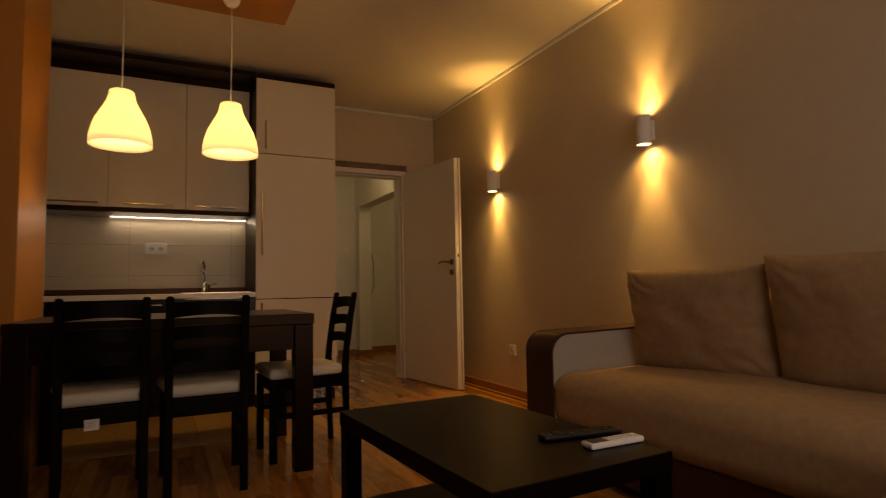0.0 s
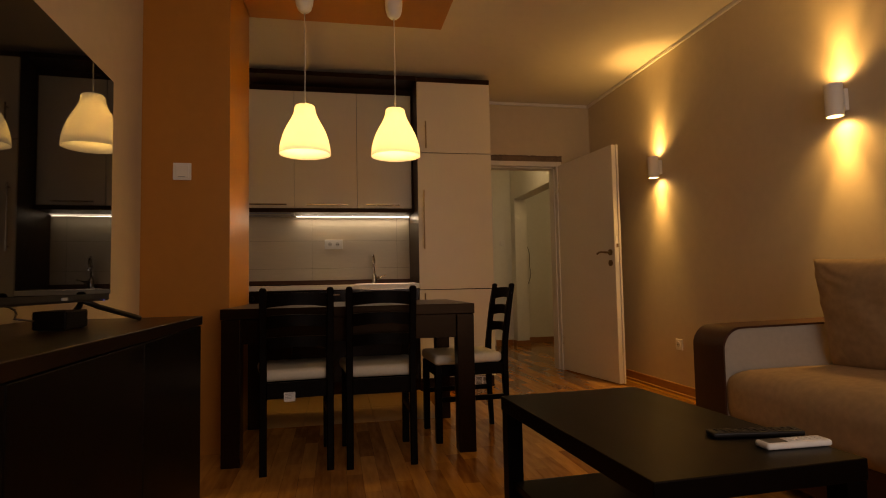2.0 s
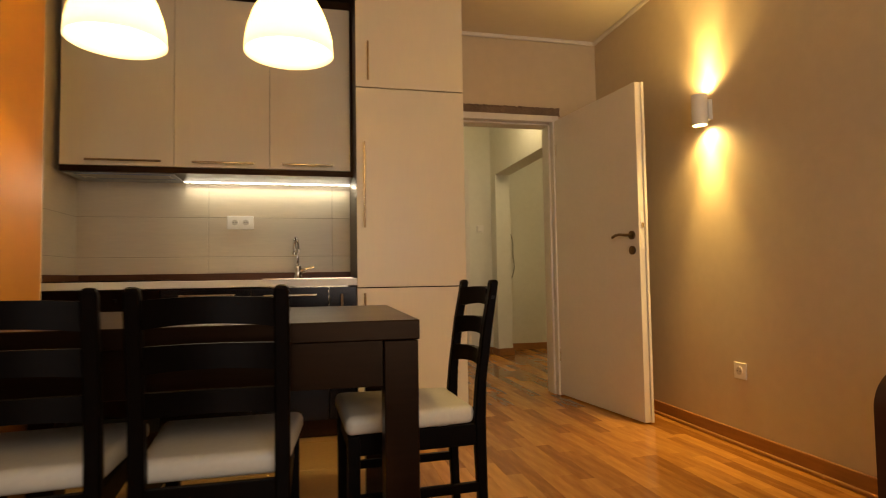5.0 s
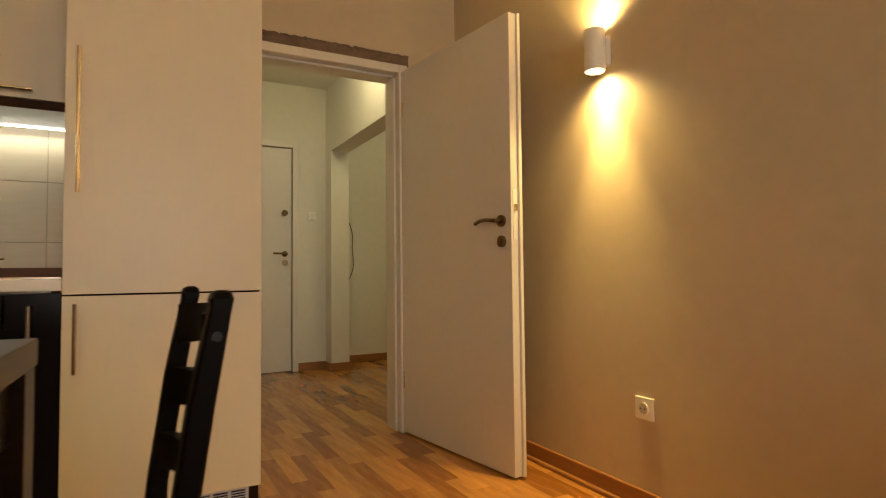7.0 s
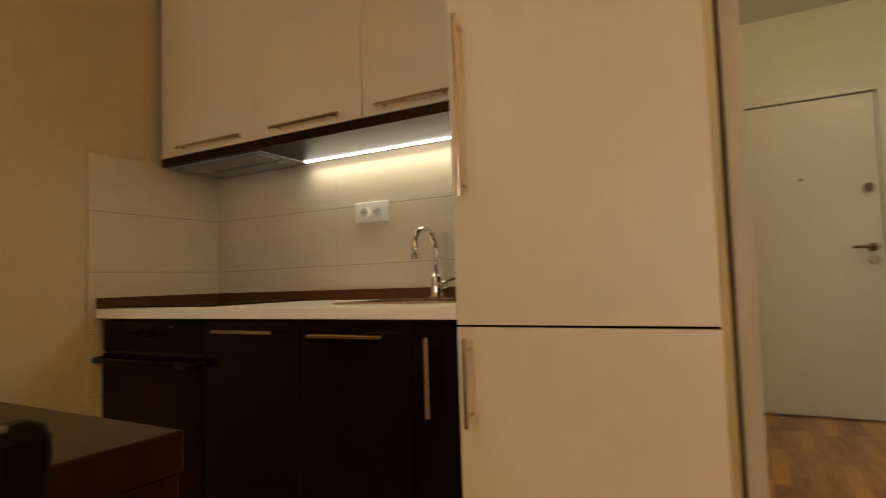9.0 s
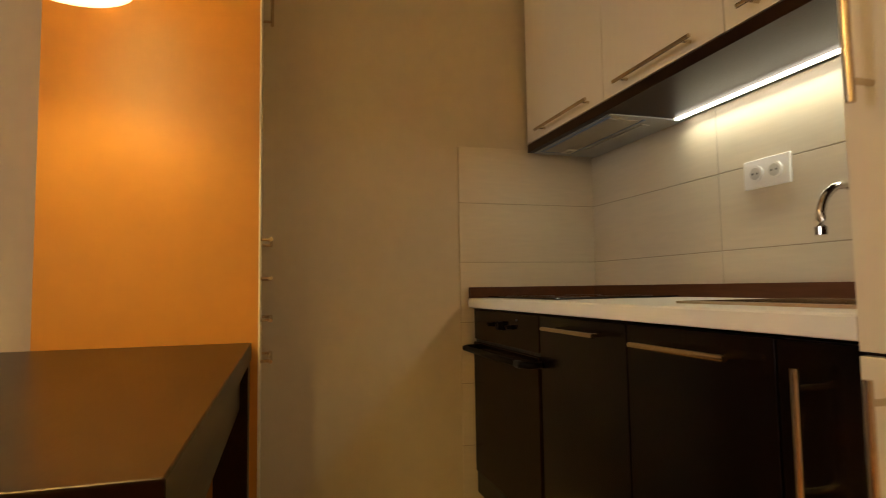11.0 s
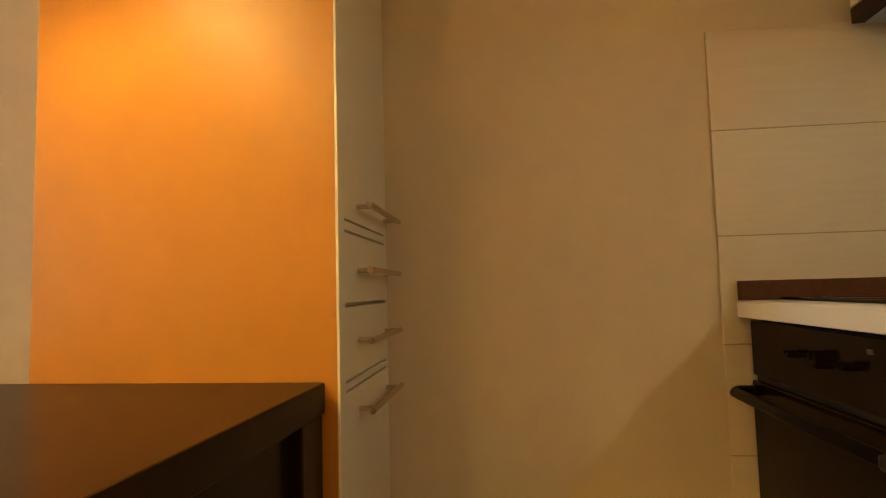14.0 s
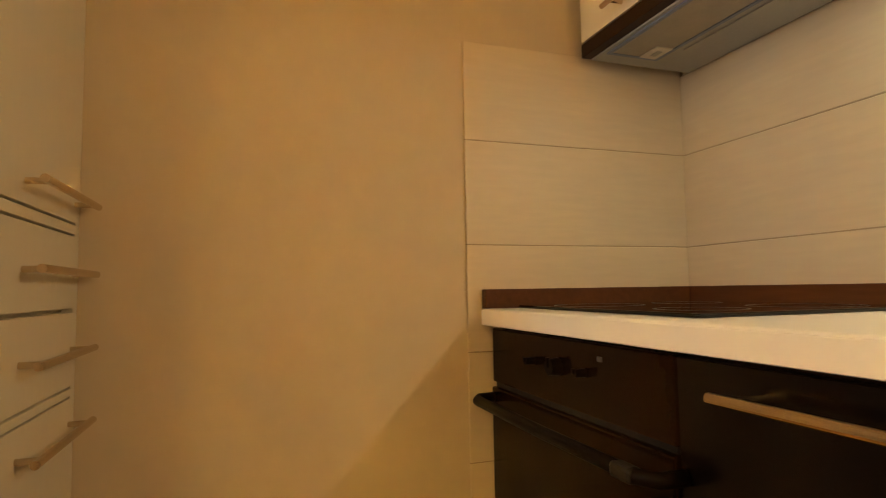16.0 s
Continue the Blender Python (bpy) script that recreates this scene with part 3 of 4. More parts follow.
# black strip paints the shade of the gap above the oven door
part("trim", slab(-0.870, -0.296, FY + 0.004, FY + 0.012, 0.6995, 0.7095), M_BLACK, oven, "thin black strip as the shade in the air gap")
bm = tube(bmesh.new(), [(-0.865, FY - 0.004, 0.677), (-0.862, FY - 0.042, 0.677), (-0.84, FY - 0.056, 0.677), (-0.55, FY - 0.060, 0.677), (-0.30, FY - 0.056, 0.677), (-0.278, FY - 0.042, 0.677), (-0.275, FY - 0.004, 0.677)], 0.011, 12)
part("handle", bm, M_CHAIR, odoor, "black bar handle across the oven door", smooth=True)
part("handle_end", slab(-0.345, -0.300, FY - 0.070, FY - 0.047, 0.666, 0.688, 0.006), M_BLACK, odoor, "grey-black handle end")
for kx, r in ((-0.675, 0.008), (-0.585, 0.017), (-0.500, 0.008)):
    bm = rod(bmesh.new(), (kx, FY - 0.002, 0.778), (kx, FY - 0.022, 0.778), r, 26, r * 0.85)
    box(bm, kx - 0.002, kx + 0.002, FY - 0.026, FY - 0.02, 0.778, 0.778 + r)
    part("knob", bm, M_CHAIR, oven)
part("display_mark", slab(-0.462, -0.448, FY - 0.0032, FY - 0.0018, 0.801, 0.809), M_DARKGREY, oven)

# worktop, upstand, hob, sink, tap
SX0, SX1, SY0, SY1 = 0.225, 0.700, 4.265, 4.635


def ring_slab(outer, hole, z0, z1, bevel=0.0):
    """A slab with a rectangular hole right through it."""
    bm = bmesh.new()
    loops = []
    for x0, x1, y0, y1 in (outer, hole):
        for z in (z0, z1):
            loops.append([bm.verts.new((x, y, z)) for x, y in ((x0, y0), (x1, y0), (x1, y1), (x0, y1))])
    ob, ot, hb, ht = loops
    for i in range(4):
        k = (i + 1) % 4
        bm.faces.new((ob[i], ob[k], ot[k], ot[i]))
        bm.faces.new((hb[i], hb[k], ht[k], ht[i]))
        bm.faces.new((ot[i], ot[k], ht[k], ht[i]))
        bm.faces.new((ob[i], ob[k], hb[k], hb[i]))
    if bevel:
        edges = [e for e in bm.edges if all(v in ot[:2] + ob[:2] for v in e.verts) and abs(e.verts[0].co.z - e.verts[1].co.z) < 1e-6]
        bmesh.ops.bevel(bm, geom=edges, offset=bevel, segments=4, affect='EDGES', profile=0.5)
    return bm


worktop = thing("worktop", (-0.09, 4.44, CB), "cream kitchen worktop with a rounded front edge", "worktop")
part("top", ring_slab((XW + 0.012, 0.727, FY - 0.018, YK - 0.012), (SX0, SX1, SY0, SY1), CB, CT, 0.004), M_COUNTER, worktop)
part("edge_band", slab(XW + 0.012, 0.727, FY - 0.0215, FY - 0.0182, CB + 0.0015, CT - 0.0035, 0.0015), M_COUNTER, worktop)
up_n = single("worktop_upstand", slab(XW + 0.0105, 0.727, YK - 0.034, YK - 0.0105, CT, 0.918, 0.002), M_UPSTAND, "dark brown upstand along the worktop", "upstand")
part("side_upstand", slab(XW + 0.0105, XW + 0.034, FY - 0.018, YK - 0.0345, CT, 0.918, 0.002), M_UPSTAND, up_n)
hob = thing("ceramic_hob", (-0.54, 4.4, CT), "black ceramic glass hob set in the worktop", "hob")
part("glass", slab(-0.850, -0.300, 4.205, 4.680, CT + 0.0005, CT + 0.007, 0.002), M_BLACKGLASS, hob)
for hx, hy, hr in ((-0.72, 4.33, 0.09), (-0.43, 4.33, 0.07), (-0.72, 4.56, 0.07), (-0.43, 4.56, 0.09)):
    bm = lathe(bmesh.new(), [(hr, CT + 0.0072), (hr + 0.002, CT + 0.0074), (hr + 0.004, CT + 0.0072)], hx, hy, 48)
    part("cooking_zone", bm, M_ZONE, hob, "thin grey cooking zone ring")
sink = thing("kitchen_sink", (0.48, 4.4, CT), "stainless steel sink set in the worktop", "sink")
bm = ring_slab((SX0 - 0.012, SX1 + 0.012, SY0 - 0.012, SY1 + 0.012), (SX0 + 0.02, SX1 - 0.02, SY0 + 0.02, SY1 - 0.075), CT + 0.0005, CT + 0.006)
part("rim", bm, M_STEEL, sink)
bm = bmesh.new()
box(bm, SX0 + 0.018, SX0 + 0.022, SY0 + 0.018, SY1 - 0.073, 0.73, CT + 0.002)
box(bm, SX1 - 0.022, SX1 - 0.018, SY0 + 0.018, SY1 - 0.073, 0.73, CT + 0.002)
box(bm, SX0 + 0.022, SX1 - 0.022, SY0 + 0.018, SY0 + 0.022, 0.73, CT + 0.002)
box(bm, SX0 + 0.022, SX1 - 0.022, SY1 - 0.077, SY1 - 0.073, 0.73, CT + 0.002)
box(bm, SX0 + 0.018, SX1 - 0.018, SY0 + 0.018, SY1 - 0.073, 0.726, 0.73)
part("bowl", bm, M_STEEL, sink)
part("drain", lathe(bmesh.new(), [(0.0, 0.733), (0.03, 0.733), (0.042, 0.731)], 0.46, 4.42, 24), M_CHROME, sink, smooth=True)
TX, TY = 0.395, 4.628
tap = thing("kitchen_tap", (TX, TY, CT), "chrome swan-neck mixer tap behind the sink", "tap")
bm = lathe(bmesh.new(), [(0.0, CT + 0.006), (0.028, CT + 0.006), (0.028, CT + 0.010), (0.023, CT + 0.014), (0.021, CT + 0.030), (0.021, CT + 0.078), (0.016, CT + 0.090), (0.0, CT + 0.091)], TX, TY, 28)
part("body", bm, M_CHROME, tap, smooth=True)
arc = [(TX, TY, CT + 0.08), (TX, TY, CT + 0.13), (TX, TY, CT + 0.18)]
for i in range(1, 15):
    a = math.pi * i / 14 * 1.0
    k = (1 - math.cos(a)) * 0.060
    arc.append((TX - k * 0.16, TY - k, CT + 0.18 + 0.078 * math.sin(a)))
arc.append((TX - 0.120 * 0.16, TY - 0.120, CT + 0.165))
part("spout", tube(bmesh.new(), arc, 0.0095, 14), M_CHROME, tap, smooth=True)
part("nozzle", rod(bmesh.new(), arc[-1], (arc[-1][0], arc[-1][1], CT + 0.147), 0.0125, 20), M_CHROME, tap)
bm = rod(bmesh.new(), (TX + 0.018, TY - 0.004, CT + 0.052), (TX + 0.044, TY - 0.010, CT + 0.056), 0.015, 18)
tube(bm, [(TX + 0.040, TY - 0.010, CT + 0.058), (TX + 0.065, TY - 0.018, CT + 0.070), (TX + 0.100, TY - 0.026, CT + 0.078)], 0.0055, 10)
part("lever", bm, M_CHROME, tap)

# wall units
for n, x0, x1, h0, h1 in ((0, -0.868, -0.285, -0.732, -0.345), (1, -0.285, 0.240, -0.182, 0.155), (2, 0.240, 0.712, 0.312, 0.605)):
    w = thing("wall_cabinet", ((x0 + x1) / 2, 4.5, 1.54), "cream kitchen wall unit with a lift-up door" if n else "cream kitchen wall unit above the cooker hood", "cabinet", "kitchen wall units")
    part("body", slab(x0 + 0.001, x1 - 0.001, UY + 0.021, YK - 0.012, 1.530 if n else 1.58, 2.528), M_WENGE, w)
    f = panel_front(w, "door", x0, x1, 1.525, 2.528, UY, M_CREAM)
    bar_handle(f, (h0, UY, 1.552), (h1, UY, 1.552), (0, -0.032, 0))
structure("trim_light_pelmet", slab(-0.868, 0.727, UY + 0.001, YK - 0.012, 1.490, 1.5235, 0.001), M_WENGE, "dark wenge board under the wall units", "pelmet")
structure("trim_canopy", slab(XW + 0.002, 0.7265, FY, YK - 0.001, 2.576, 2.612, 0.001), M_WENGE, "dark wenge canopy board over the wall units", "canopy")
structure("trim_top_filler", slab(XW + 0.002, 0.7265, UY + 0.004, YK - 0.001, 2.530, 2.5755), M_WENGE, "dark wenge filler above the wall units", "filler")
structure("trim_side_filler", slab(0.7135, 0.7275, UY + 0.002, YK - 0.012, 1.524, 2.528), M_WENGE, "dark wenge filler beside the tall cabinet", "filler")
structure("trim_led_strip", slab(-0.285, 0.722, 4.684, 4.700, 1.4815, 1.4895, 0.002), M_LED, "white glowing light strip under the wall units", "light strip")

hood = thing("cooker_hood", (-0.56, 4.5, 1.48), "built-in grey cooker hood under the wall unit", "cooker hood")
part("housing", slab(-0.860, -0.290, UY + 0.025, YK - 0.016, 1.4845, 1.4895, 0.001), M_GREYPLASTIC, hood)
part("filter", slab(-0.800, -0.325, UY + 0.045, UY + 0.168, 1.4810, 1.4850, 0.002), M_FILTER, hood, "grey metal grease filter")
for a in ((-0.800, -0.310, UY + 0.034, UY + 0.043), (-0.800, -0.310, UY + 0.170, UY + 0.179), (-0.809, -0.800, UY + 0.034, UY + 0.179)):
    part("film_edge", slab(*a, 1.4805, 1.4848), M_FILM, hood, "blue protective film edge")
part("light_panel", slab(-0.74, -0.36, UY + 0.200, UY + 0.235, 1.4810, 1.4850, 0.001), M_GREYPLASTIC, hood, "narrow grey light cover")
sw = part("switch_panel", slab(-0.797, -0.735, UY + 0.120, UY + 0.164, 1.4775, 1.4812, 0.001), M_RECESS, hood, "white switch panel")
part("switch", slab(-0.780, -0.752, UY + 0.134, UY + 0.150, 1.4760, 1.4780, 0.001), M_GREYPLASTIC, sw)

sock = thing("double_socket", (0.037, YK - 0.012, 1.239), "white double socket on the kitchen tiles", "socket")
part("plate", slab(-0.043, 0.118, YK - 0.020, YK - 0.0105, 1.196, 1.282, 0.003), M_PLASTIC, sock)
for sx in (0.005, 0.071):
    o = part("outlet", rod(bmesh.new(), (sx, YK - 0.026, 1.239), (sx, YK - 0.020, 1.239), 0.024, 28), M_PLASTIC, sock)
    part("recess", rod(bmesh.new(), (sx, YK - 0.0268, 1.239), (sx, YK - 0.025, 1.239), 0.018, 24), M_RECESS, o)
    # black discs paint the dark inside the pin holes
    for k in (-0.008, 0.008):
        part("pin_hole", rod(bmesh.new(), (sx + k, YK - 0.0276, 1.239), (sx + k, YK - 0.0262, 1.239), 0.003, 10), M_BLACK, o)

# wall tiles
wt = structure("tiling", slab(XW + 0.0005, XW + 0.0058, 4.101, YK, 0.03, 1.509), M_GROUT, "beige striped wall tiles behind the worktop", "wall tiles")
part("tile_backing", slab(XW + 0.0062, 0.728, YK - 0.0088, YK - 0.0005, 0.78, 1.4895), M_GROUT, wt)
rows = [0.030, 0.278, 0.526, 0.774, 1.022, 1.270, 1.518]
for z0, z1 in zip(rows, rows[1:]):
    z1 = min(z1, 1.510)
    part("tile", slab(XW + 0.001, XW + 0.007, 4.100, YK - 0.0101, z0 + 0.0013, z1 - 0.0013, 0.001, 1), M_TILE, wt)
for z0, z1 in ((0.774, 1.022), (1.022, 1.270), (1.270, 1.4895)):
    for x0, x1 in ((XW + 0.0040, -0.154), (-0.154, 0.610), (0.610, 0.728)):
        part("tile", slab(x0 + 0.0014, x1 - 0.0014, YK - 0.010, YK - 0.001, z0 + 0.0015, z1 - 0.0015, 0.001, 1), M_TILE, wt)

# tall drawer cabinet behind the pillar
dc = thing("drawer_cabinet", (-0.67, 3.1, 0), "tall narrow cream cabinet with doors and drawers behind the orange pillar", "cabinet")
DY = 3.321
part("body", slab(XW + 0.003, -0.532, 2.962, DY - 0.021, 0.0, CEIL - 0.003), M_CREAM, dc)
part("edge_panel", slab(-0.5295, -0.4915, 3.3175, DY + 0.002, 0.0, CEIL - 0.003, 0.001), M_CREAM, dc)
part("filler", slab(XW + 0.001, -0.878, DY - 0.020, DY - 0.002, 0.0, CEIL - 0.003), M_CREAM, dc)
fronts = [("lower_door", 0.06, 0.735, 0.690), ("rail", 0.738, 0.752, None), ("drawer", 0.756, 0.888, 0.822), ("drawer", 0.895, 1.026, 0.957), ("rail", 1.030, 1.047, None), ("upper_door", 1.051, 1.90, 1.084), ("top_door", 1.903, 2.62, 1.935)]
for n, z0, z1, hz in fronts:
    f = part(n, slab(-0.877, -0.5305, DY - 0.020, DY, z0, z1, 0.0015), M_CREAM, dc)
    if hz:
        bm = tube(bmesh.new(), [(-0.598, DY + 0.032, hz), (-0.892, DY + 0.032, hz)], 0.0065, 12)
        for hx in (-0.625, -0.865):
            rod(bm, (hx, DY - 0.001, hz), (hx, DY + 0.032, hz), 0.005, 10)
        part("handle", bm, M_STEEL, f, "brushed steel bar handle")

# ---- dining table and chairs ----
TX0, TX1, TY0, TY1, TZ = -0.492, 0.774, 2.440, 3.286, 0.763
table = thing("dining_table", ((TX0 + TX1) / 2, (TY0 + TY1) / 2, 0), "dark brown wooden dining table against the orange pillar", "table")
part("tabletop", slab(TX0, TX1, TY0, TY1, TZ - 0.052, TZ, 0.003), M_TABLE, table)
for x in (TX0 + 0.004, TX1 - 0.094):
    for y in (TY0 + 0.004, TY1 - 0.094):
        part("leg", slab(x, x + 0.09, y, y + 0.09, 0, TZ - 0.0535, 0.003), M_TABLE, table)
for y in (TY0 + 0.025, TY1 - 0.045):
    part("apron", slab(TX0 + 0.0945, TX1 - 0.0945, y, y + 0.02, TZ - 0.175, TZ - 0.0535, 0.002), M_TABLE, table)
for x in (TX0 + 0.025, TX1 - 0.045):
    part("apron", slab(x, x + 0.02, TY0 + 0.0945, TY1 - 0.0945, TZ - 0.175, TZ - 0.0535, 0.002), M_TABLE, table)
table.matrix_basis = pose((TX0 + TX1) / 2, (TY0 + TY1) / 2, 0, 0, 0, -1.2)


def slat_mesh(z0, z1, half, y, sag):
    """A curved ladder-back slat with an arched lower edge."""
    bm = bmesh.new()
    n = 20
    rings = []
    for i in range(n + 1):
        u = 2 * i / n - 1
        bow = -0.028 * (1 - u * u)
        zz = z0 + sag * (1 - u * u)
        zt = z1 + 0.006 * (1 - u * u)
        rings.append([bm.verts.new((half * u, y + bow + d, z)) for d, z in ((-0.009, zz), (0.009, zz), (0.009, zt), (-0.009, zt))])
    for a, b in zip(rings, rings[1:]):
        for k in range(4):
            bm.faces.new((a[k], a[(k + 1) % 4], b[(k + 1) % 4], b[k]))
    bm.faces.new(rings[0])
    bm.faces.new(rings[-1])
    return bm


def post_mesh(x, w=0.034, d=0.030):
    """A back post that rises from the foot and leans back above the seat."""
    bm = bmesh.new()
    prof = [(-0.215, 0.0), (-0.205, 0.22), (-0.200, 0.43), (-0.208, 0.55), (-0.232, 0.72), (-0.254, 0.843), (-0.255, 0.853), (-0.2555, 0.860), (-0.256, 0.863)]
    rings = []
    for i, (y, z) in enumerate(prof):
        k = (1.0, 0.92, 0.74, 0.40)[max(0, i - 5)]
        dd = d * (0.85 if i in (0, 5) else 1.25 if i == 2 else 1.0) * k
        rings.append([bm.verts.new((x + a * w / 2 * k, y + b * dd / 2, z)) for a, b in ((-0.72, -1), (0.72, -1), (1, -0.72), (1, 0.72), (0.72, 1), (-0.72, 1), (-1, 0.72), (-1, -0.72))])
    for a, b in zip(rings, rings[1:]):
        for k in range(8):
            bm.faces.new((a[k], a[(k + 1) % 8], b[(k + 1) % 8], b[k]))
    bm.faces.new(rings[0])
    bm.faces.new(rings[-1])
    return bm


def seat_mesh():
    bm = slab(-0.178, 0.178, -0.185, 0.215, 0.420, 0.476, 0.022, 4)
    for v in bm.verts:
        if v.co.z > 0.44:
            u, w = v.co.x / 0.178, (v.co.y - 0.015) / 0.2
            v.co.z += 0.010 * (1 - u * u) * (1 - w * w)
        v.co.x *= 1.0 + 0.10 * (v.co.y / 0.2)
    return bm


def build_chair():
    c = thing("dining_chair", (0, 0, 0), "black-brown ladder-back dining chair with a cream padded seat", "chair", "chairs round the table")
    for x in (-0.153, 0.153):
        p = part("back_post", post_mesh(x), M_CHAIR, c)
        s = 1 if x > 0 else -1
        part("screw_cap", rod(bmesh.new(), (x + s * 0.0165, -0.249, 0.808), (x + s * 0.0182, -0.249, 0.808), 0.006, 12), M_BLACK, p)
        part("front_leg", slab(x * 1.08 - 0.018, x * 1.08 + 0.018, 0.172, 0.208, 0, 0.417, 0.003), M_CHAIR, c)
        part("side_stretcher", slab(x * 1.04 - 0.009, x * 1.04 + 0.009, -0.195, 0.174, 0.215, 0.243, 0.002), M_CHAIR, c)
        part("side_rail", slab(x * 1.04 - 0.010, x * 1.04 + 0.010, -0.185, 0.174, 0.357, 0.419, 0.002), M_CHAIR, c)
    part("front_rail", slab(-0.150, 0.150, 0.180, 0.200, 0.357, 0.419, 0.002), M_CHAIR, c)
    part("back_rail", slab(-0.137, 0.137, -0.212, -0.192, 0.345, 0.419, 0.002), M_CHAIR, c)
    for z0, z1, y in ((0.770, 0.834, -0.244), (0.672, 0.732, -0.229), (0.574, 0.630, -0.214)):
        part("slat", slat_mesh(z0, z1, 0.139, y, 0.012), M_CHAIR, c)
    part("seat", seat_mesh(), M_LEATHER, c, "cream padded seat", smooth=True)
    return c


chair = build_chair()
second = copy_thing(chair, pose(0.266, 2.528, 0, 0, 0, 0.5))
side = copy_thing(chair, pose(0.785, 2.808, 0, 0, 0, 92.5))
chair.matrix_basis = pose(-0.148, 2.532, 0, 0, 0, 5.0)
chair["label"] = "black-brown ladder-back dining chair with a paper tag under its cream seat"
side["label"] = "black-brown ladder-back chair with a cream seat at the table's end"
tag = new("paper_tag", mesh_of("paper_tag", slab(-0.060, -0.008, -0.2145, -0.2130, 0.330, 0.374), M_PAPER))
tag.parent = chair
tag["label"] = "white paper tag"
for k in range(4):
    t2 = new("print_line", mesh_of("print_line", slab(-0.055, -0.020 - 0.006 * (k % 2), -0.2152, -0.2144, 0.364 - k * 0.007, 0.366 - k * 0.007), M_GREYPLASTIC))
    t2.parent = tag

# ---- pendant lamps ----
for px, py in PENDANTS:
    p = thing("pendant_lamp", (px, py, 1.6350), "white bell-shaped pendant lamp glowing over the dining table", "lamp", "pendant lamps")
    outer = [(0.030, 1.9280), (0.052, 1.9270), (0.058, 1.9200), (0.060, 1.9000), (0.066, 1.8750), (0.080, 1.8450), (0.100, 1.8100), (0.120, 1.7700), (0.135, 1.7250), (0.144, 1.6850), (0.147, 1.6380)]
    inner = [(0.1445, 1.6380), (0.1415, 1.6850), (0.1325, 1.7250), (0.1175, 1.7700), (0.0975, 1.8100), (0.0775, 1.8450), (0.0635, 1.8750), (0.0575, 1.9000), (0.030, 1.9220)]
    part("shade", lathe(bmesh.new(), outer + inner, px, py, 56), M_SHADE, p, "glowing white bell shade", smooth=True)
    part("cable", tube(bmesh.new(), [(px, py, 1.9250), (px + 0.002, py, 2.2), (px, py, 2.52)], 0.0032, 8), M_PLASTIC, p, "thin white cable", smooth=True)
    part("ceiling_cup", lathe(bmesh.new(), [(0.0, 2.490), (0.022, 2.492), (0.040, 2.510), (0.050, 2.540), (0.054, 2.580), (0.052, CEIL - 0.0125), (0.0, CEIL - 0.0125)], px, py, 36), M_PLASTIC, p, "white ceiling cup", smooth=True)
    bm = rod(bmesh.new(), (px, py, 1.8400), (px, py, 1.9230), 0.022, 20)
    part("socket", bm, M_PLASTIC, p)

# ---- wall lamps ----
for sy in SCONCES:
    s = thing("wall_lamp", (2.56, sy, 1.75), "white cylinder wall lamp shining up and down", "lamp", "wall lamps")
    prof = [(0.034, 1.672), (0.040, 1.672), (0.041, 1.674), (0.041, 1.836), (0.040, 1.838), (0.034, 1.838), (0.034, 1.80), (0.034, 1.70), (0.034, 1.672)]
    part("cylinder", lathe(bmesh.new(), prof, SCX, sy, 48), M_PLASTIC, s, smooth=False)
    part("bracket", slab(SCX + 0.038, 2.599, sy - 0.028, sy + 0.028, 1.700, 1.812, 0.003), M_PLASTIC, s)
    for z0, z1 in ((1.676, 1.680), (1.830, 1.834)):
        bm = rod(bmesh.new(), (SCX, sy, z0), (SCX, sy, z1), 0.033, 32)
        part("lens", bm, M_BULB, s, "glowing lamp lens").visible_shadow = False

ws = thing("wall_socket", (XE, 3.432, 0.375), "white square socket on the beige wall", "socket")
part("plate", slab(XE - 0.010, XE, 3.391, 3.473, 0.334, 0.416, 0.003), M_PLASTIC, ws)
o = part("outlet", rod(bmesh.new(), (XE - 0.014, 3.432, 0.375), (XE - 0.008, 3.432, 0.375), 0.023, 28), M_PLASTIC, ws)
part("recess", rod(bmesh.new(), (XE - 0.0148, 3.432, 0.375), (XE - 0.013, 3.432, 0.375), 0.019, 24), M_RECESS, o)
# pin holes again as black discs, their inner shade in the colour
for k in (-0.009, 0.009):
    part("pin_hole", rod(bmesh.new(), (XE - 0.0156, 3.432 + k, 0.375), (XE - 0.014, 3.432 + k, 0.375), 0.003, 10), M_BLACK, o)

# ---- television corner ----
console = thing("tv_sideboard", (-0.65, 1.0, 0), "dark brown sideboard under the television", "sideboard")
CZ = 0.772
part("top", slab(-0.930, -0.405, -0.15, 1.650, CZ - 0.030, CZ, 0.002), M_TABLE, console)
part("body", slab(-0.928, -0.427, -0.14, 1.642, 0.06, CZ - 0.031), M_SIDEBOARD, console)
part("plinth", slab(-0.885, -0.455, -0.12, 1.62, 0, 0.059), M_SIDEBOARD, console)
for i in range(3):
    y0 = -0.138 + i * 0.594
    part("door", slab(-0.4265, -0.408, y0, y0 + 0.590, 0.065, CZ - 0.034, 0.0015), M_SIDEBOARD, console)
tv = thing("television", (-0.58, 0.86, CZ), "large black flat-screen television on splayed feet", "television")
part("housing", slab(-0.650, -0.603, 0.205, 1.432, 0.838, 1.522, 0.006), M_BLACK, tv)
part("screen", slab(-0.6045, -0.599, 0.213, 1.424, 0.858, 1.514, 0.001), M_BLACKGLASS, tv, "dark glossy screen")
part("mark", slab(-0.6025, -0.5995, 1.09, 1.12, 0.845, 0.852), M_RUBBER, tv, "small plain maker's mark")
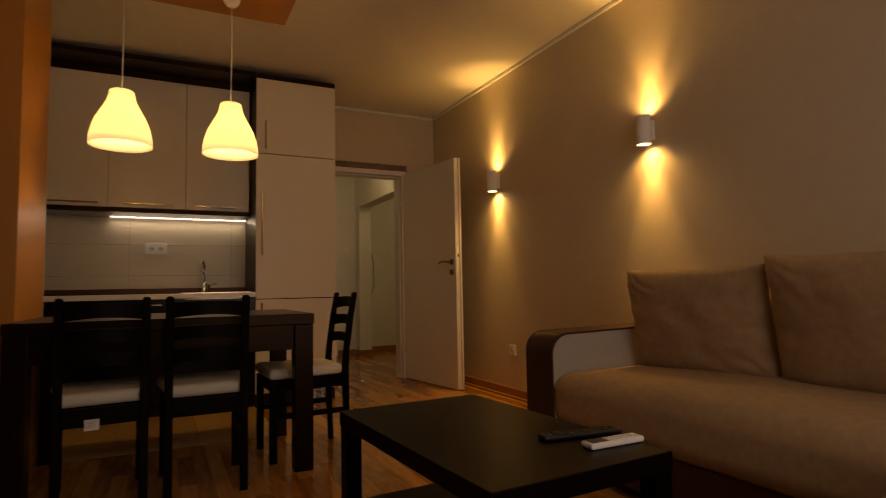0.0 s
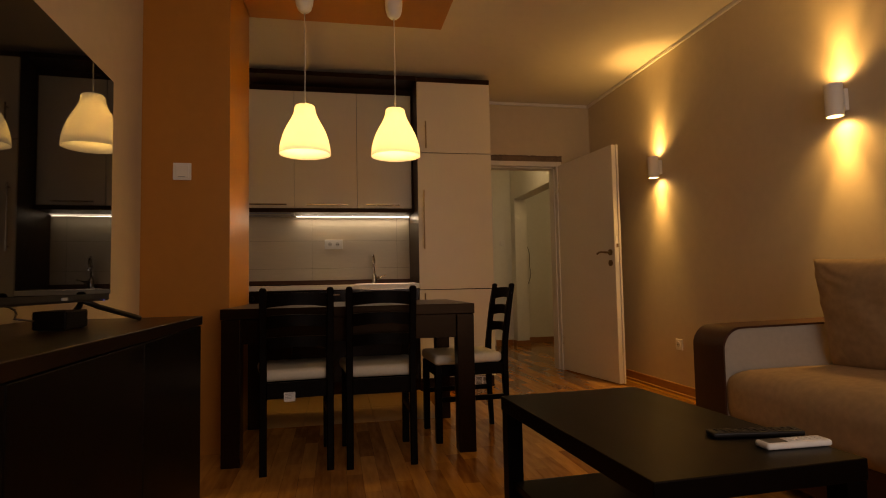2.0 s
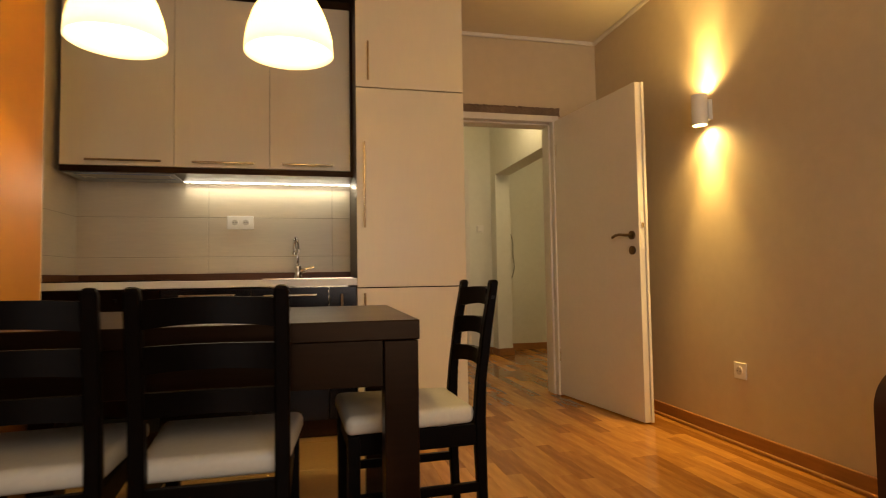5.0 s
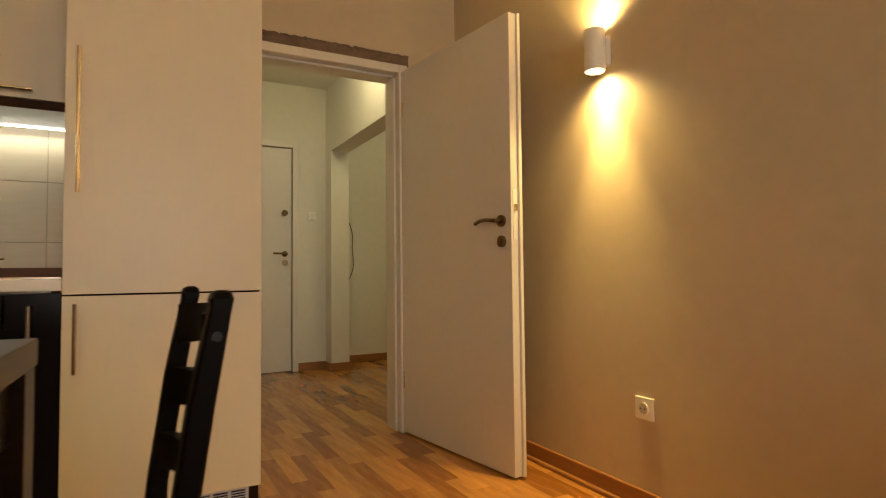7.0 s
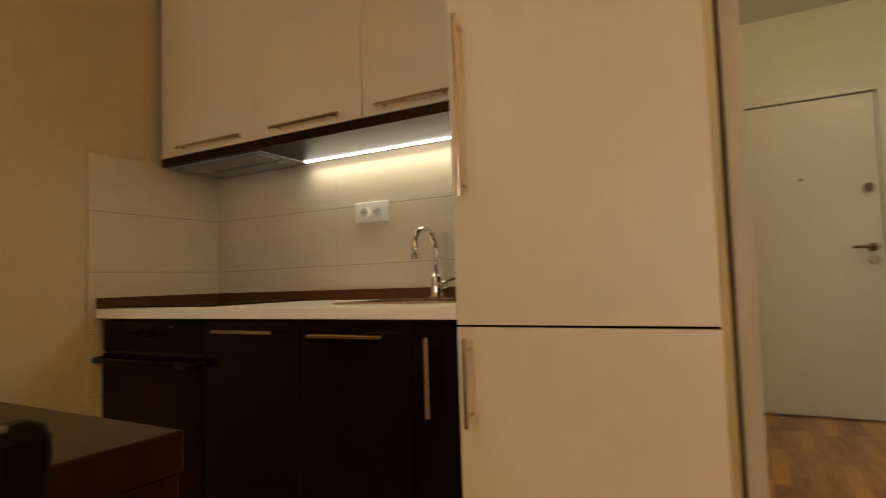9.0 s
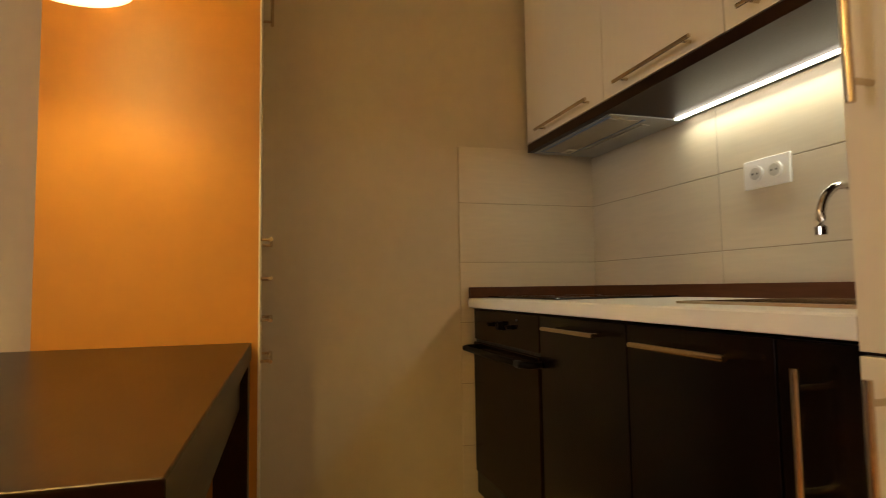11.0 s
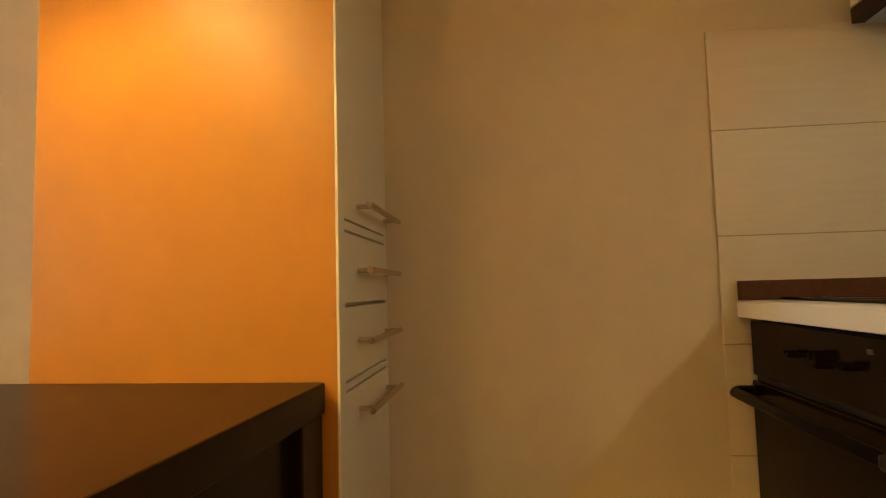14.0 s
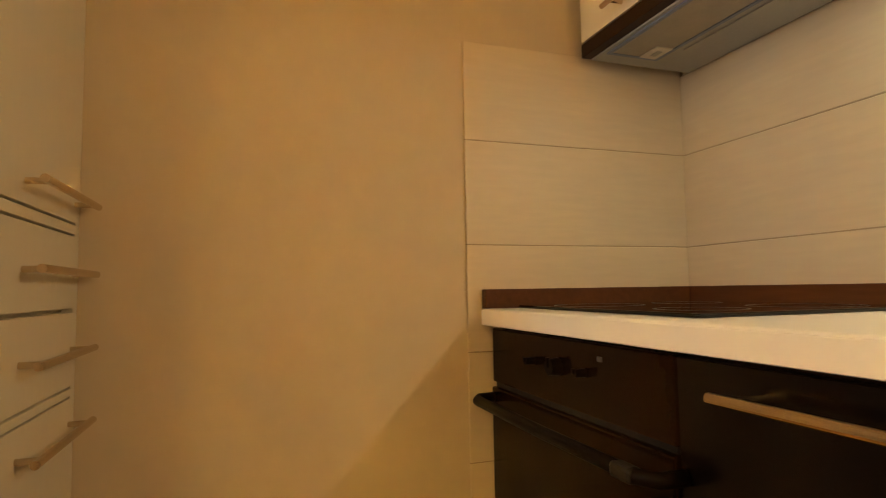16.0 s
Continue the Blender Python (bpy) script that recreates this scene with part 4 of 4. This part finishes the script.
for y, s in ((1.28, 1), (0.35, -1)):
    bm = tube(bmesh.new(), [(-0.625, y, 0.842), (-0.60, y + 0.05 * s, 0.822), (-0.545, y + 0.19 * s, 0.785), (-0.535, y + 0.21 * s, CZ + 0.006)], 0.008, 8)
    tube(bm, [(-0.625, y, 0.842), (-0.65, y + 0.05 * s, 0.822), (-0.72, y + 0.16 * s, 0.785), (-0.735, y + 0.18 * s, CZ + 0.006)], 0.008, 8)
    part("foot", bm, M_BLACK, tv, smooth=True)
part("standby_light", slab(-0.6025, -0.5990, 1.372, 1.378, 0.8385, 0.8405), M_STANDBY, tv, "tiny blue standby light")
tv.matrix_basis = Matrix.Translation((-0.58, 0.86, CZ)) @ Matrix.Rotation(radians(2.2), 4, "Z")

stb = thing("set_top_box", (-0.62, 1.13, CZ), "small black box with a cable under the television", "set-top box")
part("housing", slab(-0.665, -0.590, 1.065, 1.190, CZ + 0.003, CZ + 0.048, 0.004), M_CHAIR, stb)
for fy in (1.08, 1.175):
    part("rubber_foot", slab(-0.655, -0.595, fy - 0.008, fy + 0.008, CZ + 0.0003, CZ + 0.003), M_BLACK, stb)
loop = [(-0.66, 1.07, CZ + 0.025)] + [(-0.70 + 0.03 * math.cos(a * 0.5), 1.00 + 0.035 * math.sin(a * 0.5), CZ + 0.035 + 0.03 * math.sin(a * 0.35)) for a in range(0, 11)]
part("cable", tube(bmesh.new(), loop, 0.0025, 6), M_CABLE, stb, smooth=True)

# ---- sofa corner ----
coffee = thing("coffee_table", (0, 0, 0), "low dark brown coffee table with a lower shelf", "coffee table")
CW, CL, CH = 0.272, 0.464, 0.460
part("tabletop", slab(-CW, CW, -CL, CL, CH - 0.050, CH, 0.003), M_SIDEBOARD, coffee)
for x in (-CW + 0.003, CW - 0.058):
    for y in (-CL + 0.003, CL - 0.058):
        part("leg", slab(x, x + 0.055, y, y + 0.055, 0, CH - 0.051, 0.002), M_SIDEBOARD, coffee)
part("shelf", slab(-CW + 0.02, CW - 0.02, -CL + 0.06, CL - 0.06, 0.150, 0.175, 0.002), M_SIDEBOARD, coffee)
coffee.matrix_basis = pose(0.930, 1.087, 0, 0, 0, 2.8)

rc = thing("tv_remote", (0, 0, 0), "black television remote on the coffee table", "remote control")
bm = slab(-0.120, 0.120, -0.023, 0.023, 0.0, 0.014, 0.005, 3)
part("body", bm, M_BLACK, rc)
for i in range(13):
    for k in range(3):
        part("button", slab(-0.105 + i * 0.0165, -0.096 + i * 0.0165, -0.015 + k * 0.0115, -0.008 + k * 0.0115, 0.0138, 0.0156), M_BLACK if (i + k) % 4 else M_DARKGREY, rc)
rc.matrix_basis = pose(1.122, 0.862, CH + 0.0005, 0, 0, -9.0)
ac = thing("air_conditioner_remote", (0, 0, 0), "white air conditioner remote on the coffee table", "remote control")
part("body", slab(-0.098, 0.098, -0.025, 0.025, 0.0, 0.016, 0.007, 4), M_PLASTIC, ac)
part("display", slab(-0.088, -0.030, -0.017, 0.017, 0.0155, 0.0167, 0.0005), M_DARKGREY, ac, "dark grey display")
for i in range(5):
    for k in range(2):
        part("button", slab(-0.018 + i * 0.020, -0.006 + i * 0.020, -0.013 + k * 0.016, -0.003 + k * 0.016, 0.0155, 0.0173, 0.0005), M_PAPER, ac)
ac.matrix_basis = pose(1.140, 0.755, CH + 0.0005, 0, 0, -1.0) @ Matrix.Diagonal((0.90, 0.95, 1, 1))


def soft_block(x0, x1, y0, y1, z0, z1, r, puff, seed):
    """An upholstered block with rounded edges, a crowned top and gentle dents."""
    bm = slab(x0, x1, y0, y1, z0, z1)
    bmesh.ops.subdivide_edges(bm, edges=bm.edges[:], cuts=26, use_grid_fill=True)
    cx, cy, cz = (x0 + x1) / 2, (y0 + y1) / 2, (z0 + z1) / 2
    hx, hy, hz = (x1 - x0) / 2, (y1 - y0) / 2, (z1 - z0) / 2
    for v in bm.verts:
        p = v.co - Vector((cx, cy, cz))
        q = Vector((max(-hx + r, min(hx - r, p.x)), max(-hy + r, min(hy - r, p.y)), max(-hz + r, min(hz - r, p.z))))
        d = p - q
        if d.length > 1e-6:
            p = q + d.normalized() * r
        u, w = p.x / hx, p.y / hy
        if p.z > 0:
            p.z += puff * max(0, 1 - u ** 4) * max(0, 1 - w ** 4) * (p.z / hz)
            p.z += 0.006 * noise.noise(Vector((p.x * 4 + seed, p.y * 4, 0)))
        p.x += 0.004 * noise.noise(Vector((p.y * 5, p.z * 6, seed)))
        v.co = p + Vector((cx, cy, cz))
    return bm


sofa = thing("corner_sofa", (2.2, 0.8, 0), "taupe microfibre corner sofa with brown edged armrest", "sofa")
SX = 1.737
part("base", slab(SX + 0.05, XE - 0.03, -1.15, 1.795, 0.05, 0.230, 0.01), M_SOFADARK, sofa)
part("seat", soft_block(SX + 0.002, XE - 0.04, -1.15, 1.865, 0.222, 0.455, 0.080, 0.045, 2.0), M_MICRO, sofa, "taupe microfibre seat", smooth=True)
part("chaise", soft_block(1.16, SX + 0.002, -1.15, 0.285, 0.222, 0.450, 0.080, 0.03, 5.0), M_MICRO, sofa, "taupe microfibre chaise seat", smooth=True)
part("chaise_base", slab(1.21, SX + 0.05, -1.12, 0.24, 0.05, 0.228, 0.01), M_SOFADARK, sofa)
part("backrest", soft_block(XE - 0.20, XE - 0.02, -1.15, 1.795, 0.20, 0.80, 0.05, 0.0, 8.0), M_MICRO, sofa, smooth=True)


def arm_outline(bm, y0, y1, grow):
    """The armrest in profile: an upright front that curves over into a level top."""
    r = 0.095
    pts = [(SX - grow, 0.03)]
    for i in range(21):
        a = math.pi - i / 20 * math.pi / 2
        pts.append((SX - grow + r + r * math.cos(a), 0.650 + grow - r + r * math.sin(a)))
    pts.append((XE - 0.03, 0.664 + grow))
    pts.append((XE - 0.03, 0.03))
    a = [bm.verts.new((x, y0, z)) for x, z in pts]
    b = [bm.verts.new((x, y1, z)) for x, z in pts]
    bm.faces.new(a)
    bm.faces.new(b)
    for i in range(len(pts)):
        bm.faces.new((a[i], a[(i + 1) % len(pts)], b[(i + 1) % len(pts)], b[i]))
    return bm


part("armrest_core", arm_outline(bmesh.new(), 1.800, 2.00, -0.009), M_SOFALIGHT, sofa, "light grey armrest panel")
bm = bmesh.new()
r0, prof_o, prof_i = 0.095, [], []
for grow, lst in ((0.0, prof_o), (-0.0085, prof_i)):
    lst.append((SX - grow, 0.03))
    for i in range(21):
        a = math.pi - i / 20 * math.pi / 2
        lst.append((SX - grow + r0 + r0 * math.cos(a), 0.650 + grow - r0 + r0 * math.sin(a)))
    lst.append((XE - 0.03, 0.664 + grow))
va, vb, vc, vd = ([bm.verts.new((x, y, z)) for x, z in lst] for lst, y in ((prof_o, 1.794), (prof_o, 2.006), (prof_i, 1.794), (prof_i, 2.006)))
for i in range(len(prof_o) - 1):
    bm.faces.new((va[i], va[i + 1], vb[i + 1], vb[i]))
    bm.faces.new((vc[i], vc[i + 1], vd[i + 1], vd[i]))
    bm.faces.new((va[i], va[i + 1], vc[i + 1], vc[i]))
    bm.faces.new((vb[i], vb[i + 1], vd[i + 1], vd[i]))
part("armrest_band", bm, M_SOFADARK, sofa, "brown leatherette armrest band")

cush = [("sofa_cushion", 0.735, 0.50, 0.20, 1.0, (2.255, 1.405, 0.702), 1.5), ("sofa_cushion", 0.78, 0.52, 0.21, 2.3, (2.235, 0.645, 0.722), -2.0), ("sofa_cushion", 0.76, 0.50, 0.21, 4.1, (2.24, -0.13, 0.712), 1.0)]
for n, w, h, d, seed, at, yaw in cush:
    c = single(n, pillow(w, h, d, seed), M_MICRO, "large taupe microfibre back cushion leaning on the sofa", "cushion", "sofa cushions", smooth=True)
    c.matrix_basis = Matrix.Translation(at) @ Matrix.Rotation(radians(90 + yaw), 4, 'Z') @ Matrix.Rotation(radians(-9), 4, 'X')

# ---- floor pieces ----
floor_ob = bpy.data.objects["floor"]
BASE["floor"] = Vector((0, 0, 0))
SW, TZONE = 0.0715, (XW, 0.742, 3.210)
plank_meshes = {}


def plank_mesh(length):
    key = round(length, 3)
    if key not in plank_meshes:
        bm = bmesh.new()
        box(bm, 0.0004, SW - 0.0004, 0.0004, length - 0.0004, -0.014, 0.0)
        plank_meshes[key] = mesh_of("oak_strip", bm, M_OAK)
    return plank_meshes[key]


for i in range(4):
    for k in range(3):
        x0, y0 = -1.05 + i * 0.448, 3.212 + k * 0.448
        part("floor_tile", slab(x0 + 0.0015, x0 + 0.4465, y0 + 0.0015, y0 + 0.4465, -0.013, -0.001, 0.001, 1), M_FLOORTILE, floor_ob)
rng = random.Random(11)
rest = bmesh.new()
made = 0
x = XW
while x < 3.95:
    y = YS - 0.02 - rng.random() * 0.4
    end = 7.30
    while y < end:
        length = rng.choice((0.42, 0.50, 0.58))
        y1 = y + length
        in_zone = x + SW * 0.5 < TZONE[1]
        if in_zone and y < TZONE[2] < y1:
            y1 = TZONE[2]
        skip = (in_zone and y >= TZONE[2] - 0.001 and y < 4.95) or (x < 0.75 and y > 4.95) or (x > 2.62 and y < 4.7)
        if not skip and y1 - y > 0.02:
            near = made < 295 and ((0.75 < x < 2.62 and 2.3 < y < 4.75) or (1.35 < x < 2.4 and 4.75 <= y < 6.2))
            if near and abs(y1 - y - length) < 1e-6:
                ob = new("oak_strip", plank_mesh(length))
                ob.location = (x, y, 0.0)
                ob.parent = floor_ob
                made += 1
            else:
                v = [rest.verts.new(p) for p in ((x + 0.0004, y + 0.0004, 0), (x + SW - 0.0004, y + 0.0004, 0), (x + SW - 0.0004, y1 - 0.0004, 0), (x + 0.0004, y1 - 0.0004, 0),
                                                 (x + 0.0004, y + 0.0004, -0.014), (x + SW - 0.0004, y + 0.0004, -0.014), (x + SW - 0.0004, y1 - 0.0004, -0.014), (x + 0.0004, y1 - 0.0004, -0.014))]
                for f in ((0, 1, 2, 3), (0, 4, 5, 1), (1, 5, 6, 2), (2, 6, 7, 3), (3, 7, 4, 0)):
                    rest.faces.new([v[a] for a in f])
        y = y1
    x += SW
po = part("parquet", rest, M_OAK_REST, floor_ob)
po["kind"] = "stuff"
